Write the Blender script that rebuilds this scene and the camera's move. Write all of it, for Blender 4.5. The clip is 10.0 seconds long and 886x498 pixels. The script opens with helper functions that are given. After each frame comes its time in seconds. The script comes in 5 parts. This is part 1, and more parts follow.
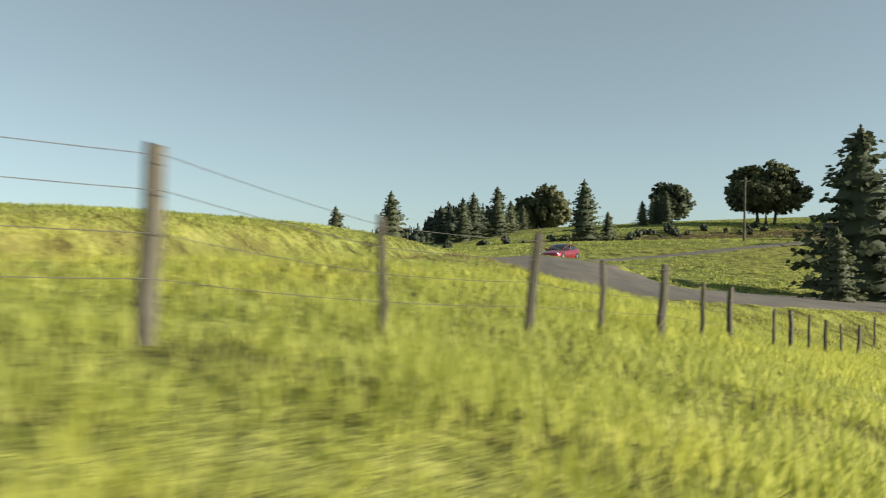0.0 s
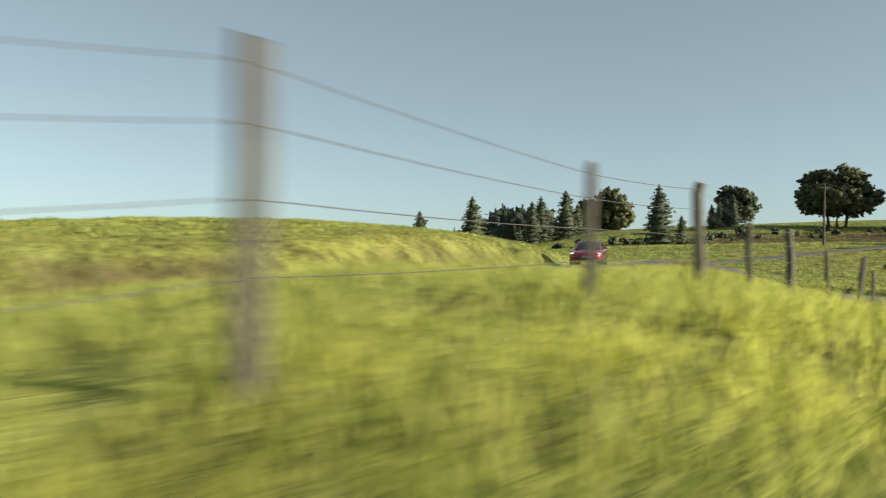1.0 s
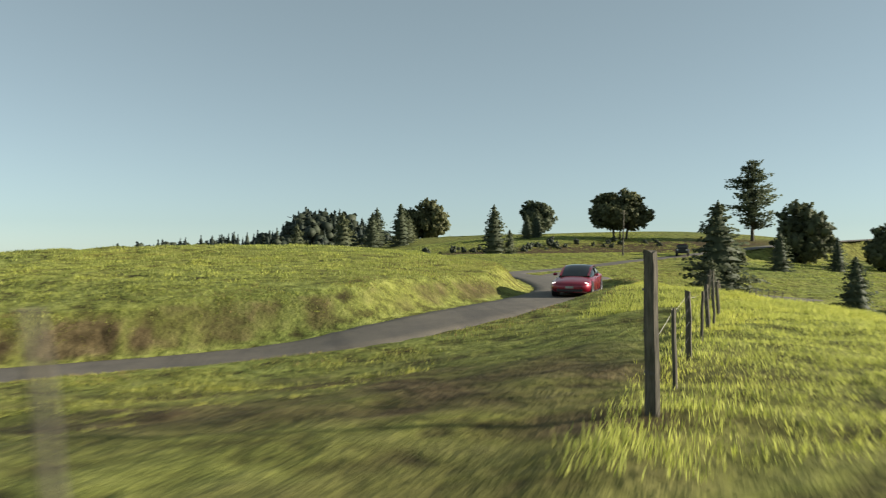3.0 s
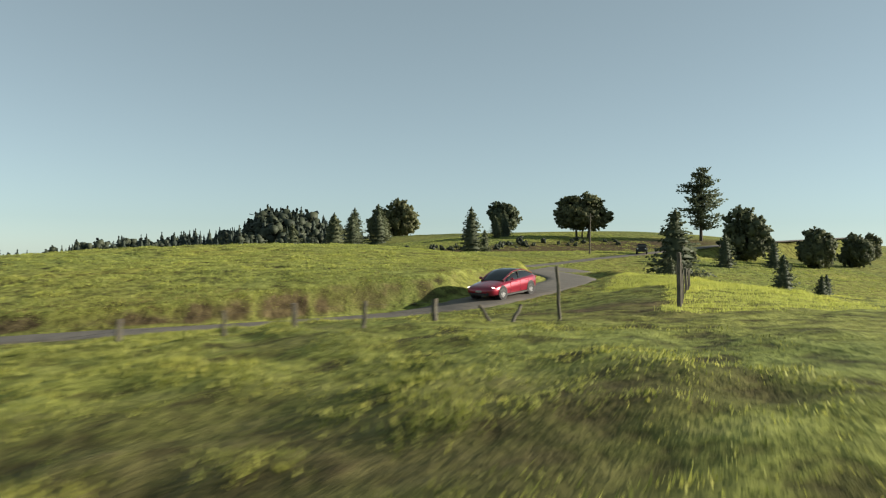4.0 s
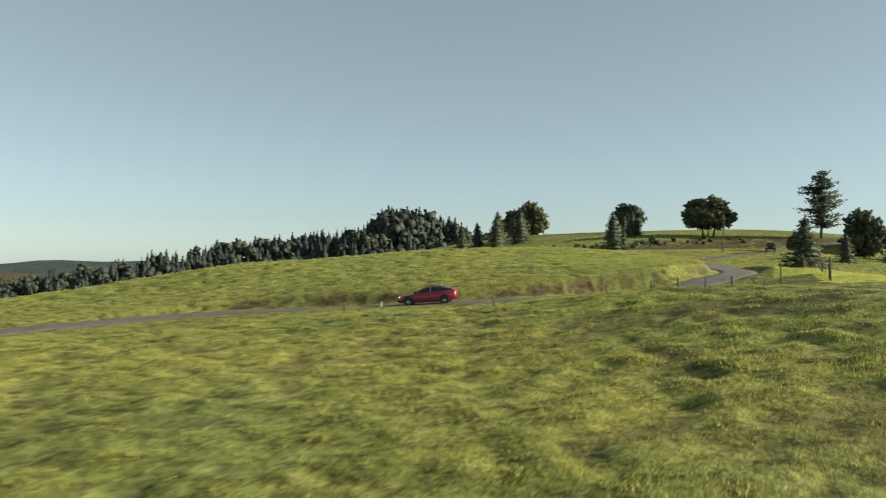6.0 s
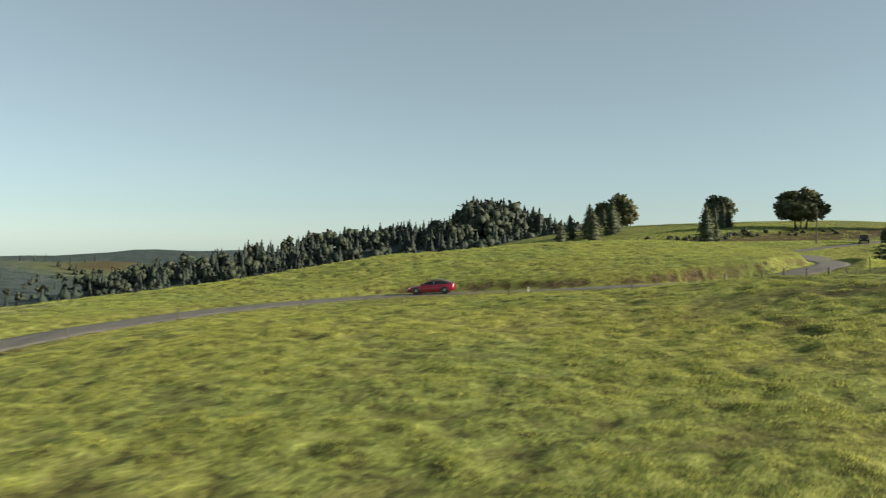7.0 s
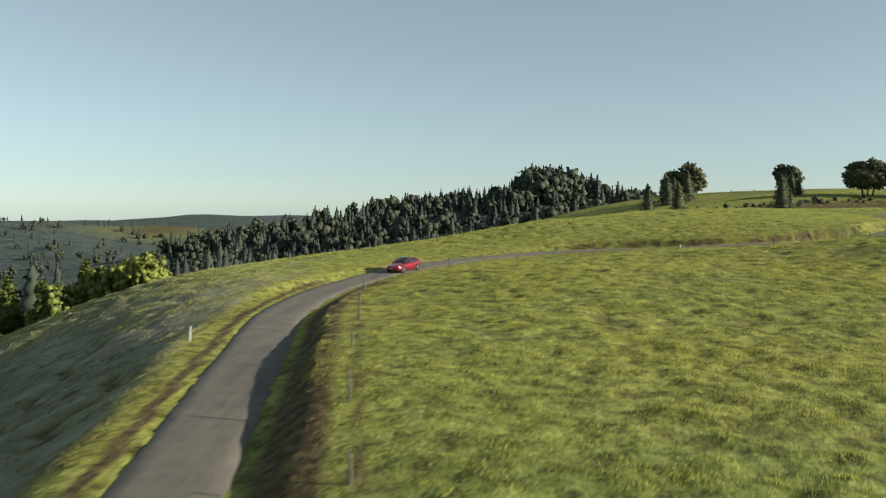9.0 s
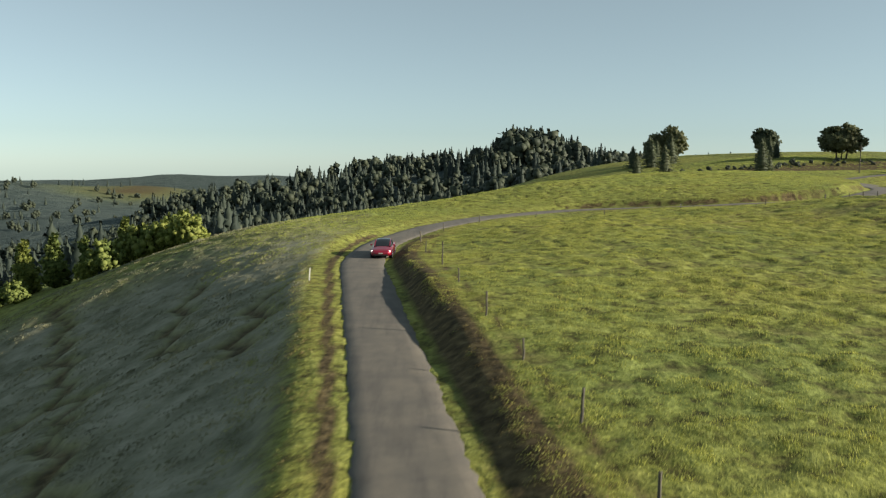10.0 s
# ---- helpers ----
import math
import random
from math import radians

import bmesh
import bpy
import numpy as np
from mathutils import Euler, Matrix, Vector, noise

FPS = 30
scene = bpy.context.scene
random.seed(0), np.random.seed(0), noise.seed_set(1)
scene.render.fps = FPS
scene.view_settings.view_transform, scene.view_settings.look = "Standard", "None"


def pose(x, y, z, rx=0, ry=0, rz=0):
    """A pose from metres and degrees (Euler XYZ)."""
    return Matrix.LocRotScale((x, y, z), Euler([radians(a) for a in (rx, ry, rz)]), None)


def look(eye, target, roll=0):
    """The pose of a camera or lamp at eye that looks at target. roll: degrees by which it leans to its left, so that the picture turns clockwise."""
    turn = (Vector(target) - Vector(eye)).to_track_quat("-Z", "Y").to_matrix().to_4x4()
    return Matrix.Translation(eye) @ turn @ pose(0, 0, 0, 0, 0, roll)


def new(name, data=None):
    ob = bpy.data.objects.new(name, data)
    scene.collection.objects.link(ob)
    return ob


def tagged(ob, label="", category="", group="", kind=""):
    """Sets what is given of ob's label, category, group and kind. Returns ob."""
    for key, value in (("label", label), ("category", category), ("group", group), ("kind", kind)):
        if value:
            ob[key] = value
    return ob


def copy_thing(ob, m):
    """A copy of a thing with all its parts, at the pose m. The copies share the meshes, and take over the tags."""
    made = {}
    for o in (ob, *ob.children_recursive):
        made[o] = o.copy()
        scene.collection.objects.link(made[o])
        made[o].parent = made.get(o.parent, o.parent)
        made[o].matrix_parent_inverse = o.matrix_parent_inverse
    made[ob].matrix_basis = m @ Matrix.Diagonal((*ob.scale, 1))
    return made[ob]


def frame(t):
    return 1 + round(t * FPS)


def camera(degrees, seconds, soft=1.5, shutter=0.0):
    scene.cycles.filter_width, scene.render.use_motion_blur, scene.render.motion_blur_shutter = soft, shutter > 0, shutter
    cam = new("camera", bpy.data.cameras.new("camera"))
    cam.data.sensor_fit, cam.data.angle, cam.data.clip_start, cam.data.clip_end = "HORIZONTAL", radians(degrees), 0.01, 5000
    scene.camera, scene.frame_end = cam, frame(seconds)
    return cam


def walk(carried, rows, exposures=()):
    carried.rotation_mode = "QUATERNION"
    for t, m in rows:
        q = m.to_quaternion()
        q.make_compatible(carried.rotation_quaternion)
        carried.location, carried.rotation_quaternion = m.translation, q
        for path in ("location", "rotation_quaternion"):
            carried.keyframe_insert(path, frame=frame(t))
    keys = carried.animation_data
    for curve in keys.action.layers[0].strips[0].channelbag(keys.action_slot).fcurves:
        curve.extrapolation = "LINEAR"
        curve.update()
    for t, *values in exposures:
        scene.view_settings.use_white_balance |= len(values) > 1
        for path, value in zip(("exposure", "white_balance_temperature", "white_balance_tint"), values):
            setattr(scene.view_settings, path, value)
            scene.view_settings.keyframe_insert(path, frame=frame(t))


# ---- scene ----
cam = camera(58.3, 10.0, soft=1.15, shutter=0.42)
PATH = [
    (0, (-4.181, -7.274, 1.714), (-4.16, -5.274, 1.723), 0.2),
    (0.5, (-6.113, -9.503, 1.84), (-6.157, -7.504, 1.852), 0.0),
    (1, (-9.016, -13.088, 1.882), (-9.117, -11.091, 1.894), 0.3),
    (1.5, (-12.421, -17.561, 1.903), (-12.578, -15.568, 1.917), 0.0),
    (2, (-16.292, -22.812, 2.254), (-16.415, -20.816, 2.27), -0.1),
    (2.5, (-20.251, -28.674, 2.677), (-20.147, -26.677, 2.694), 0.1),
    (3, (-24.311, -35.053, 2.931), (-23.879, -33.101, 2.948), 0.3),
    (4.5, (-38.047, -54.452, 2.892), (-37.496, -52.529, 2.903), 0.5),
    (5, (-42.785, -60.917, 2.947), (-42.273, -58.984, 2.959), 0.4),
    (5.5, (-47.874, -67.051, 3.126), (-47.464, -65.093, 3.137), 0.2),
    (7, (-59.377, -85.978, 3.852), (-59.269, -83.981, 3.827), 0.1),
    (7.5, (-64.021, -92.317, 3.955), (-63.993, -90.318, 3.917), 0.1),
    (8, (-68.734, -98.66, 3.999), (-68.733, -96.66, 3.958), 0.1),
    (8.5, (-73.1, -105.098, 4.253), (-73.103, -103.099, 4.19), 0.0),
    (9, (-77.11, -111.043, 4.37), (-77.106, -109.046, 4.257), 0.1),
    (9.5, (-80.745, -116.468, 4.496), (-80.715, -114.475, 4.332), 0.2),
    (10, (-84.052, -121.571, 4.63), (-83.984, -119.583, 4.419), 0.3),
]
walk(cam, [(t, look(eye, target, roll)) for t, eye, target, roll in PATH])
scene.view_settings.exposure = 0.45

# ---- world and sun ----
SUN_AZ, SUN_EL = 15.0, 18.0      # degrees: from +x towards -y, and above the horizon
world = bpy.data.worlds.new("sky")
scene.world = world
world.use_nodes = True
wn = world.node_tree
wn.nodes.clear()
sky = wn.nodes.new("ShaderNodeTexSky")
sky.sky_type, sky.sun_disc = "NISHITA", False
sky.sun_elevation, sky.sun_rotation = radians(SUN_EL), radians(90 + SUN_AZ)
sky.altitude, sky.air_density, sky.dust_density, sky.ozone_density = 200, 0.75, 0.15, 2.3
bg = wn.nodes.new("ShaderNodeBackground")
bg.inputs[1].default_value = 0.092
wo = wn.nodes.new("ShaderNodeOutputWorld")
tone = wn.nodes.new("ShaderNodeHueSaturation")
tone.inputs["Saturation"].default_value = 0.52
tint = wn.nodes.new("ShaderNodeMix")
tint.data_type, tint.blend_type = "RGBA", "MULTIPLY"
tint.inputs[0].default_value, tint.inputs[7].default_value = 1.0, (0.9, 1.02, 0.965, 1)
wn.links.new(sky.outputs[0], tone.inputs["Color"])
wn.links.new(tone.outputs[0], tint.inputs[6])
haze = wn.nodes.new("ShaderNodeMix")      # light scattered more than once, even all over the sky
haze.data_type = "RGBA"
haze.inputs[0].default_value, haze.inputs[7].default_value = 0.26, (3.05, 4.0, 4.15, 1)
wn.links.new(tint.outputs[2], haze.inputs[6])
wn.links.new(haze.outputs[2], bg.inputs[0])
wn.links.new(bg.outputs[0], wo.inputs[0])
sun = new("sun", bpy.data.lights.new("sun", "SUN"))
sun.data.energy, sun.data.angle, sun.data.color = 7.0, radians(0.53), (1.0, 0.9, 0.74)
ca, sa = math.cos(radians(SUN_AZ)), math.sin(radians(SUN_AZ))
ce, se = math.cos(radians(SUN_EL)), math.sin(radians(SUN_EL))
SUN_DIR = Vector((ca * ce, -sa * ce, se))
sun.matrix_world = look(SUN_DIR * 100, (0, 0, 0))


# ---- materials ----
class Nodes:
    """A small builder of node materials."""

    def __init__(self, name):
        self.mat = bpy.data.materials.new(name)
        self.mat.use_nodes = True
        self.tree = self.mat.node_tree
        self.tree.nodes.clear()
        self.out = self.add("ShaderNodeOutputMaterial")
        self.bsdf = self.add("ShaderNodeBsdfPrincipled")
        self.link(self.bsdf, 0, self.out, 0)

    def add(self, kind, **inputs):
        node = self.tree.nodes.new(kind)
        for key, value in inputs.items():
            node.inputs[key].default_value = value
        return node

    def link(self, a, i, b, j):
        self.tree.links.new(a.outputs[i], b.inputs[j])

    def noise(self, scale, detail=4.0, rough=0.55, space="Object", stretch=None):
        tc = self.add("ShaderNodeTexCoord")
        n = self.add("ShaderNodeTexNoise", Scale=scale, Detail=detail, Roughness=rough)
        if stretch:
            mp = self.add("ShaderNodeMapping", Scale=stretch)
            self.link(tc, space, mp, 0)
            self.link(mp, 0, n, 0)
        else:
            self.link(tc, space, n, 0)
        return n

    def ramp(self, src, i, stops):
        r = self.add("ShaderNodeValToRGB")
        e = r.color_ramp.elements
        while len(e) < len(stops):
            e.new(0.5)
        for el, (p, c) in zip(e, stops):
            el.position, el.color = p, (*c, 1) if len(c) == 3 else c
        self.link(src, i, r, 0)
        return r

    def mix(self, fac, a, b, kind="MIX"):
        m = self.add("ShaderNodeMix")
        m.data_type, m.blend_type = "RGBA", kind
        for value, k in ((fac, 0), (a, 6), (b, 7)):
            if isinstance(value, (int, float)):
                m.inputs[k].default_value = value
            elif isinstance(value, tuple) and isinstance(value[0], (int, float)):
                m.inputs[k].default_value = (*value, 1)
            else:
                self.tree.links.new(value[0].outputs[value[1]], m.inputs[k])
        return (m, 2)

    def colour(self, src):
        self.tree.links.new(src[0].outputs[src[1]], self.bsdf.inputs["Base Color"])

    def bump(self, src, i, strength, distance):
        b = self.add("ShaderNodeBump", Strength=strength, Distance=distance)
        self.link(src, i, b, "Height")
        self.link(b, 0, self.bsdf, "Normal")
        return b

    def set(self, **kw):
        for k, v in kw.items():
            self.bsdf.inputs[k.replace("_", " ")].default_value = v
        return self


def simple(name, colour, rough=0.6, metal=0.0, vary=0.15, scale=8.0, **kw):
    n = Nodes(name)
    t = n.noise(scale, 5)
    lo = tuple(c * (1 - vary) for c in colour)
    hi = tuple(min(1, c * (1 + vary)) for c in colour)
    n.colour((n.ramp(t, 0, [(0.3, lo), (0.7, hi)]), 0))
    n.set(Roughness=rough, Metallic=metal, **kw)
    return n.mat


def ground_material():
    """Pasture soil and short grass: green to straw, with brown earth where the ground attribute says so."""
    n = Nodes("pasture")
    big, mid, fine = n.noise(0.06, 4), n.noise(1.15, 6, 0.66), n.noise(4.5, 6)
    g1 = n.ramp(mid, 0, [(0.3, (0.05, 0.042, 0.02)), (0.41, (0.11, 0.11, 0.036)), (0.5, (0.2, 0.217, 0.06)), (0.66, (0.31, 0.325, 0.105))])
    g2 = n.ramp(big, 0, [(0.35, (0.75, 0.85, 0.8)), (0.65, (1.1, 1.05, 0.9))])
    g = n.mix(1.0, (g1, 0), (g2, 0), "MULTIPLY")
    f = n.ramp(fine, 0, [(0.3, (0.6, 0.6, 0.6)), (0.7, (1.25, 1.2, 1.1))])
    g = n.mix(0.8, g, (f, 0), "MULTIPLY")
    soil_n = n.noise(1.6, 6)
    soil = n.ramp(soil_n, 0, [(0.3, (0.03, 0.023, 0.012)), (0.52, (0.08, 0.061, 0.03)), (0.75, (0.16, 0.127, 0.062))])
    at = n.add("ShaderNodeAttribute")
    at.attribute_name = "earth"
    edge = n.add("ShaderNodeMath")
    edge.operation = "MULTIPLY_ADD"
    edge.inputs[1].default_value = 1.6
    sub = n.add("ShaderNodeMath")
    sub.operation = "SUBTRACT"
    n.link(mid, 0, sub, 0)
    sub.inputs[1].default_value = 0.75
    n.link(at, 2, edge, 0)
    n.link(sub, 0, edge, 2)
    sharp = n.ramp(edge, 0, [(0.12, (0, 0, 0)), (0.85, (1, 1, 1))])
    c = n.mix((sharp, 0), g, (soil, 0))
    # the western slope's shade, painted into the ground as grey-olive tones
    slope_shade = n.add("ShaderNodeAttribute")
    slope_shade.attribute_name = "slope_shade"
    dn = n.noise(0.35, 6, 0.65)
    shade_grey = n.ramp(dn, 0, [(0.3, (0.105, 0.11, 0.068)), (0.5, (0.2, 0.2, 0.14)), (0.7, (0.29, 0.285, 0.215))])
    c = n.mix((slope_shade, 2), c, (shade_grey, 0))
    wood = n.add("ShaderNodeAttribute")
    wood.attribute_name = "wooded"
    wn_ = n.noise(0.035, 6, 0.7)
    # wood tones lifted towards blue-grey: distance haze put into the colour
    trees = n.ramp(wn_, 0, [(0.35, (0.04, 0.058, 0.055)), (0.55, (0.07, 0.092, 0.085)), (0.75, (0.105, 0.122, 0.105))])
    c = n.mix((wood, 2), c, (trees, 0))
    n.colour(c)
    n.set(Roughness=0.95)
    n.bsdf.inputs["Specular IOR Level"].default_value = 0.1
    turf = n.bump(mid, 0, 0.7, 0.35)
    # the closed canopy of the far woods
    crowns = n.noise(0.075, 5, 0.7)
    canopy = n.add("ShaderNodeBump", Distance=9.0)
    n.link(wood, 2, canopy, "Strength")
    n.link(crowns, 0, canopy, "Height")
    n.link(turf, 0, canopy, "Normal")
    n.link(canopy, 0, n.bsdf, "Normal")
    return n.mat


def asphalt_material():
    n = Nodes("asphalt")
    fine, mid, wide = n.noise(55, 4), n.noise(0.9, 5), n.noise(0.25, 3, stretch=(1, 1, 1))
    a = n.ramp(fine, 0, [(0.3, (0.08, 0.073, 0.061)), (0.7, (0.14, 0.127, 0.105))])
    b = n.ramp(mid, 0, [(0.3, (0.8, 0.8, 0.82)), (0.7, (1.15, 1.12, 1.08))])
    c = n.mix(1.0, (a, 0), (b, 0), "MULTIPLY")
    long = n.noise(0.7, 6, 0.7, stretch=(1.4, 0.16, 1))
    streak = n.ramp(long, 0, [(0.36, (0.72, 0.72, 0.74)), (0.5, (1.0, 1.0, 1.0)), (0.7, (1.16, 1.14, 1.1))])
    c = n.mix(0.9, c, (streak, 0), "MULTIPLY")
    n.colour(c)
    n.set(Roughness=0.85)
    n.bump(fine, 0, 0.35, 0.01)
    return n.mat


def leaf_material(name, dark, light, rough=0.6, trans=0.15, patch=0.0, deep=0.42):
    n = Nodes(name)
    geo = n.add("ShaderNodeNewGeometry")
    info = n.add("ShaderNodeObjectInfo")
    r = n.ramp(geo, "Random Per Island", [(0.0, dark), (1.0, light)])
    k = n.ramp(info, "Random", [(0.0, (0.8, 0.85, 0.9)), (1.0, (1.2, 1.12, 1.0))])
    c = n.mix(1.0, (r, 0), (k, 0), "MULTIPLY")
    if patch:
        w = n.noise(patch, 4, 0.6)
        c = n.mix(1.0, c, (n.ramp(w, 0, [(0.32, (deep, deep * 1.02, deep * 1.14)), (0.5, (0.96, 0.97, 1.0)), (0.66, (1.3, 1.22, 1.05))]), 0), "MULTIPLY")
    n.colour(c)
    n.set(Roughness=rough)
    n.bsdf.inputs["Specular IOR Level"].default_value = 0.2
    if trans:
        tr = n.add("ShaderNodeBsdfTranslucent")
        n.tree.links.new(n.bsdf.inputs["Base Color"].links[0].from_socket, tr.inputs[0])
        ms = n.add("ShaderNodeMixShader", Fac=trans)
        n.link(n.bsdf, 0, ms, 1)
        n.link(tr, 0, ms, 2)
        n.link(ms, 0, n.out, 0)
    return n.mat


def wood_material(name, dark, light):
    n = Nodes(name)
    t = n.noise(9, 7, 0.65, stretch=(3, 3, 0.35))
    u = n.noise(2.5, 4)
    a = n.ramp(t, 0, [(0.3, dark), (0.7, light)])
    b = n.ramp(u, 0, [(0.35, (0.7, 0.75, 0.65)), (0.7, (1.1, 1.05, 1))])
    n.colour(n.mix(1.0, (a, 0), (b, 0), "MULTIPLY"))
    n.set(Roughness=0.9)
    n.bump(t, 0, 0.6, 0.01)
    return n.mat


M_GROUND = ground_material()
M_ASPHALT = asphalt_material()
M_POST = wood_material("weathered_post", (0.04, 0.036, 0.03), (0.17, 0.15, 0.125))
M_BARK = wood_material("bark", (0.03, 0.024, 0.018), (0.1, 0.08, 0.06))
M_WIRE = simple("wire", (0.1, 0.095, 0.09), 0.6, 0.4)
M_ROPE = simple("rope_wire", (0.42, 0.4, 0.34), 0.7)
M_FIR = leaf_material("fir_needles", (0.072, 0.094, 0.06), (0.145, 0.165, 0.092), trans=0.4)
M_OAK = leaf_material("oak_leaves", (0.085, 0.105, 0.062), (0.17, 0.185, 0.1), trans=0.4)
M_BRIGHT = leaf_material("light_leaves", (0.1, 0.14, 0.035), (0.27, 0.31, 0.085), trans=0.35)
M_GRASS = leaf_material("grass_blades", (0.185, 0.225, 0.055), (0.375, 0.405, 0.12), 0.7, 0.4, 0.9)
M_TALL = leaf_material("tall_grass", (0.38, 0.42, 0.075), (0.58, 0.6, 0.165), 0.7, 0.55, 0.35, 0.92)
M_HILL = leaf_material("hill_grass_blades", (0.24, 0.285, 0.062), (0.45, 0.485, 0.135), 0.7, 0.45, 0.6, 0.6)
M_STRAW = leaf_material("dry_grass", (0.16, 0.12, 0.05), (0.3, 0.25, 0.11), 0.8, 0.25)

# ---- the lie of the land ----
# centre line of the road: x, y, z
ROAD = [(-82.6, -128, -4.9), (-83.4, -110, -4.6), (-84, -100.7, -4.4), (-85.2, -88, -4.1), (-86.5, -76, -3.85),
        (-87.5, -66, -3.65), (-88.4, -57, -3.5), (-88.2, -50, -3.35), (-87.3, -42.5, -3.2), (-85.2, -35.3, -3),
        (-82.3, -28.6, -2.7), (-77.9, -21.2, -2.45), (-72.73, -13.69, -2.31), (-61.87, -7.33, -1.87), (-52.14, -8.42, -1.43),
        (-45.26, -11.06, -1.02), (-39.47, -12.47, -0.63), (-33.9, -12.1, -0.47), (-28.23, -10.71, -0.33), (-24.04, -9.76, -0.11),
        (-20.58, -8.8, 0.37), (-16.38, -5.63, 0.77), (-12.1, -0.99, 0.98)]
ROAD_FAR = [(-8.6, 5, 1.12), (-6.4, 13, 1.25), (-4.5, 22, 1.32), (-2.5, 34, 1.22), (1.5, 48, 1.05), (7.5, 59.5, 1.0), (16, 66, 1.35), (25, 69, 2.2),
            (34.5, 72, 3.0), (50, 79, 4.2), (72, 92, 5.6), (110, 104, 7.5)]
SIDE_ROAD = [(-2.5, 26, 1.4), (0, 23.8, 1.12), (2.5, 22.3, 0.75), (6, 22, 0.25), (11, 24.5, -0.2), (18, 29.5, -0.7), (26, 36, -1.0)]

# heights of the open ground: x, y, z
FIELD = [(-74.2, -69.6, -2.3), (-72.3, -88.8, -3.2), (-66, -86, -3), (-72, -80, -2.9), (-56.5, -64.7, -2.15), (-64.7, -50, -1.35),
         (-52.8, -43.6, -1.1), (-43.6, -42, -0.7), (-34, -37, 0.8), (-33.3, -43.5, 0.6), (-38, -37, 0.25), (-43.5, -36, -0.3),
         (-29, -43.8, 1.4), (-37, -48, -0.1), (-26, -31, 1.32), (-28.6, -30.5, 1.35), (-31.7, -30.1, 1.22), (-35.5, -28.7, 0.82), (-41.9, -27, -0.1), (-50.6, -22.2, -0.7), (-49.65, -14.06, -0.99), (-37.74, -18.33, -0.3), (-28.73, -19.56, 0.24), (-78, -74, -2.45),
         (-80.3, -82.3, -2.9), (-82.3, -64, -2.75), (-66, -110, -4.2), (-75, -120, -4.7), (-50, -95, -3.2)]
FENCE_SIDE = [(-21.5, -29.6, 1.38), (-17.9, -23.7, 1.46), (-16.1, -20.9, 1.57), (-12.5, -15.1, 1.62), (-9.1, -9.7, 1.7), (-7.3, -6.9, 1.65), (-10.6, -8.3, 1.62),
              (-5.5, -3.9, 1.28), (-3.5, -1.0, 1.0), (-1.6, 1.8, 0.7), (0.3, 4.7, 0.33), (2, 7.2, -0.1),
              (7.5, 16, -1.0), (-4.2, -7.3, 0.95), (-9, -13.1, 1.2), (-14, -23, 1.25), (0.7, -4.7, 0.2), (8.8, 12, -1.5), (-11.5, -27.8, 1.3),
              (-24.3, -35, 1.5), (5, -30, -0.5), (-12, -50, 0.5), (-10, -90, -2.5), (20, 5, -3.5), (-19.5, -19, 0.65), (-24.5, -22, 0.6), (-23.5, -15.5, 0.1), (-28, -15, 0.0), (-20, -13, 0.5), (-32, -17, -0.1), (-17.3, -11, 0.8), (-12.5, -10, 1.25), (-7.6, -1.2, 1.66), (-10, -5.5, 1.66),
              (-4.4, 3, 1.55), (-3.2, 9, 1.68), (-1.8, 14.5, 1.1), (14, 30, -0.8), (2, 33, 1.0), (4, 41, 0.9), (8, 51, 0.75), (13, 44, 0.2)]
ROADSIDE = [(-82, -36, -2.85), (-76.07, -26.22, -2.34), (-68.14, -16.36, -2.31), (-57.87, -12.9, -1.84), (-84.6, -46, -3), (-83, -55, -2.8), (-45.56, -18.13, -0.97),
            (-73, -40, -1.7), (-60, -32, -1.13)]
NORTH_HILL = [(-37.88, -0.49, 1.48), (-27.11, -4.24, 1.81), (-25.54, 0.12, 2), (-18, 15, 3), (-34.01, 16.82, 2.52), (-50.69, 17.19, 2.11), (-10, 30, 2.9),
              (-74, 13, -0.3), (-60, 14, 1.8), (-36, 21, 3), (-98.5, 6, -3.6), (-94.6, -12, -2.6), (-103, -33.5, -3.1), (-44, 34, 2.7),
              (-11, 36, 3.2), (-75, 22, -1.2), (-19.61, -3.48, 2.03), (-14.83, 2.82, 1.98), (-54.81, -1.15, -0.2), (-68.14, -2.68, -1.32), (-82, -14, -2.2), (2, 70, 1.7),
              (-92.6, -46, -2.7), (-96, -40, -2.6)]
WEST = [(-91.6, -65.6, -3.2), (-96, -70, -5.7), (-93.5, -80, -5.4), (-92, -90, -5.6), (-91.3, -100, -5.9), (-97.3, -75, -6.4), (-115, -43, -9.9), (-140, 3, -15), (-103.6, -39, -4.2), (-119, 0, -8),
        (-88.6, -84, -4.35), (-92, -95, -6.2), (-116, -37, -8.2), (-122.6, -46, -12.8), (-105, -100, -12.5), (-130, -90, -22), (-90, -120, -6.3), (-100, -64, -7.0), (-108, -65, -10.8), (-115, -70, -15), (-104, -85, -10.2), (-110, -50, -9.2), (-97.5, -55, -4.9), (-95.5, -88, -6.9), (-99, -105, -9),
        (-160, -30, -27), (-190, 40, -26), (-120, 40, -13), (-85, 50, -8), (-50, 70, -3), (-140, 110, -24)]
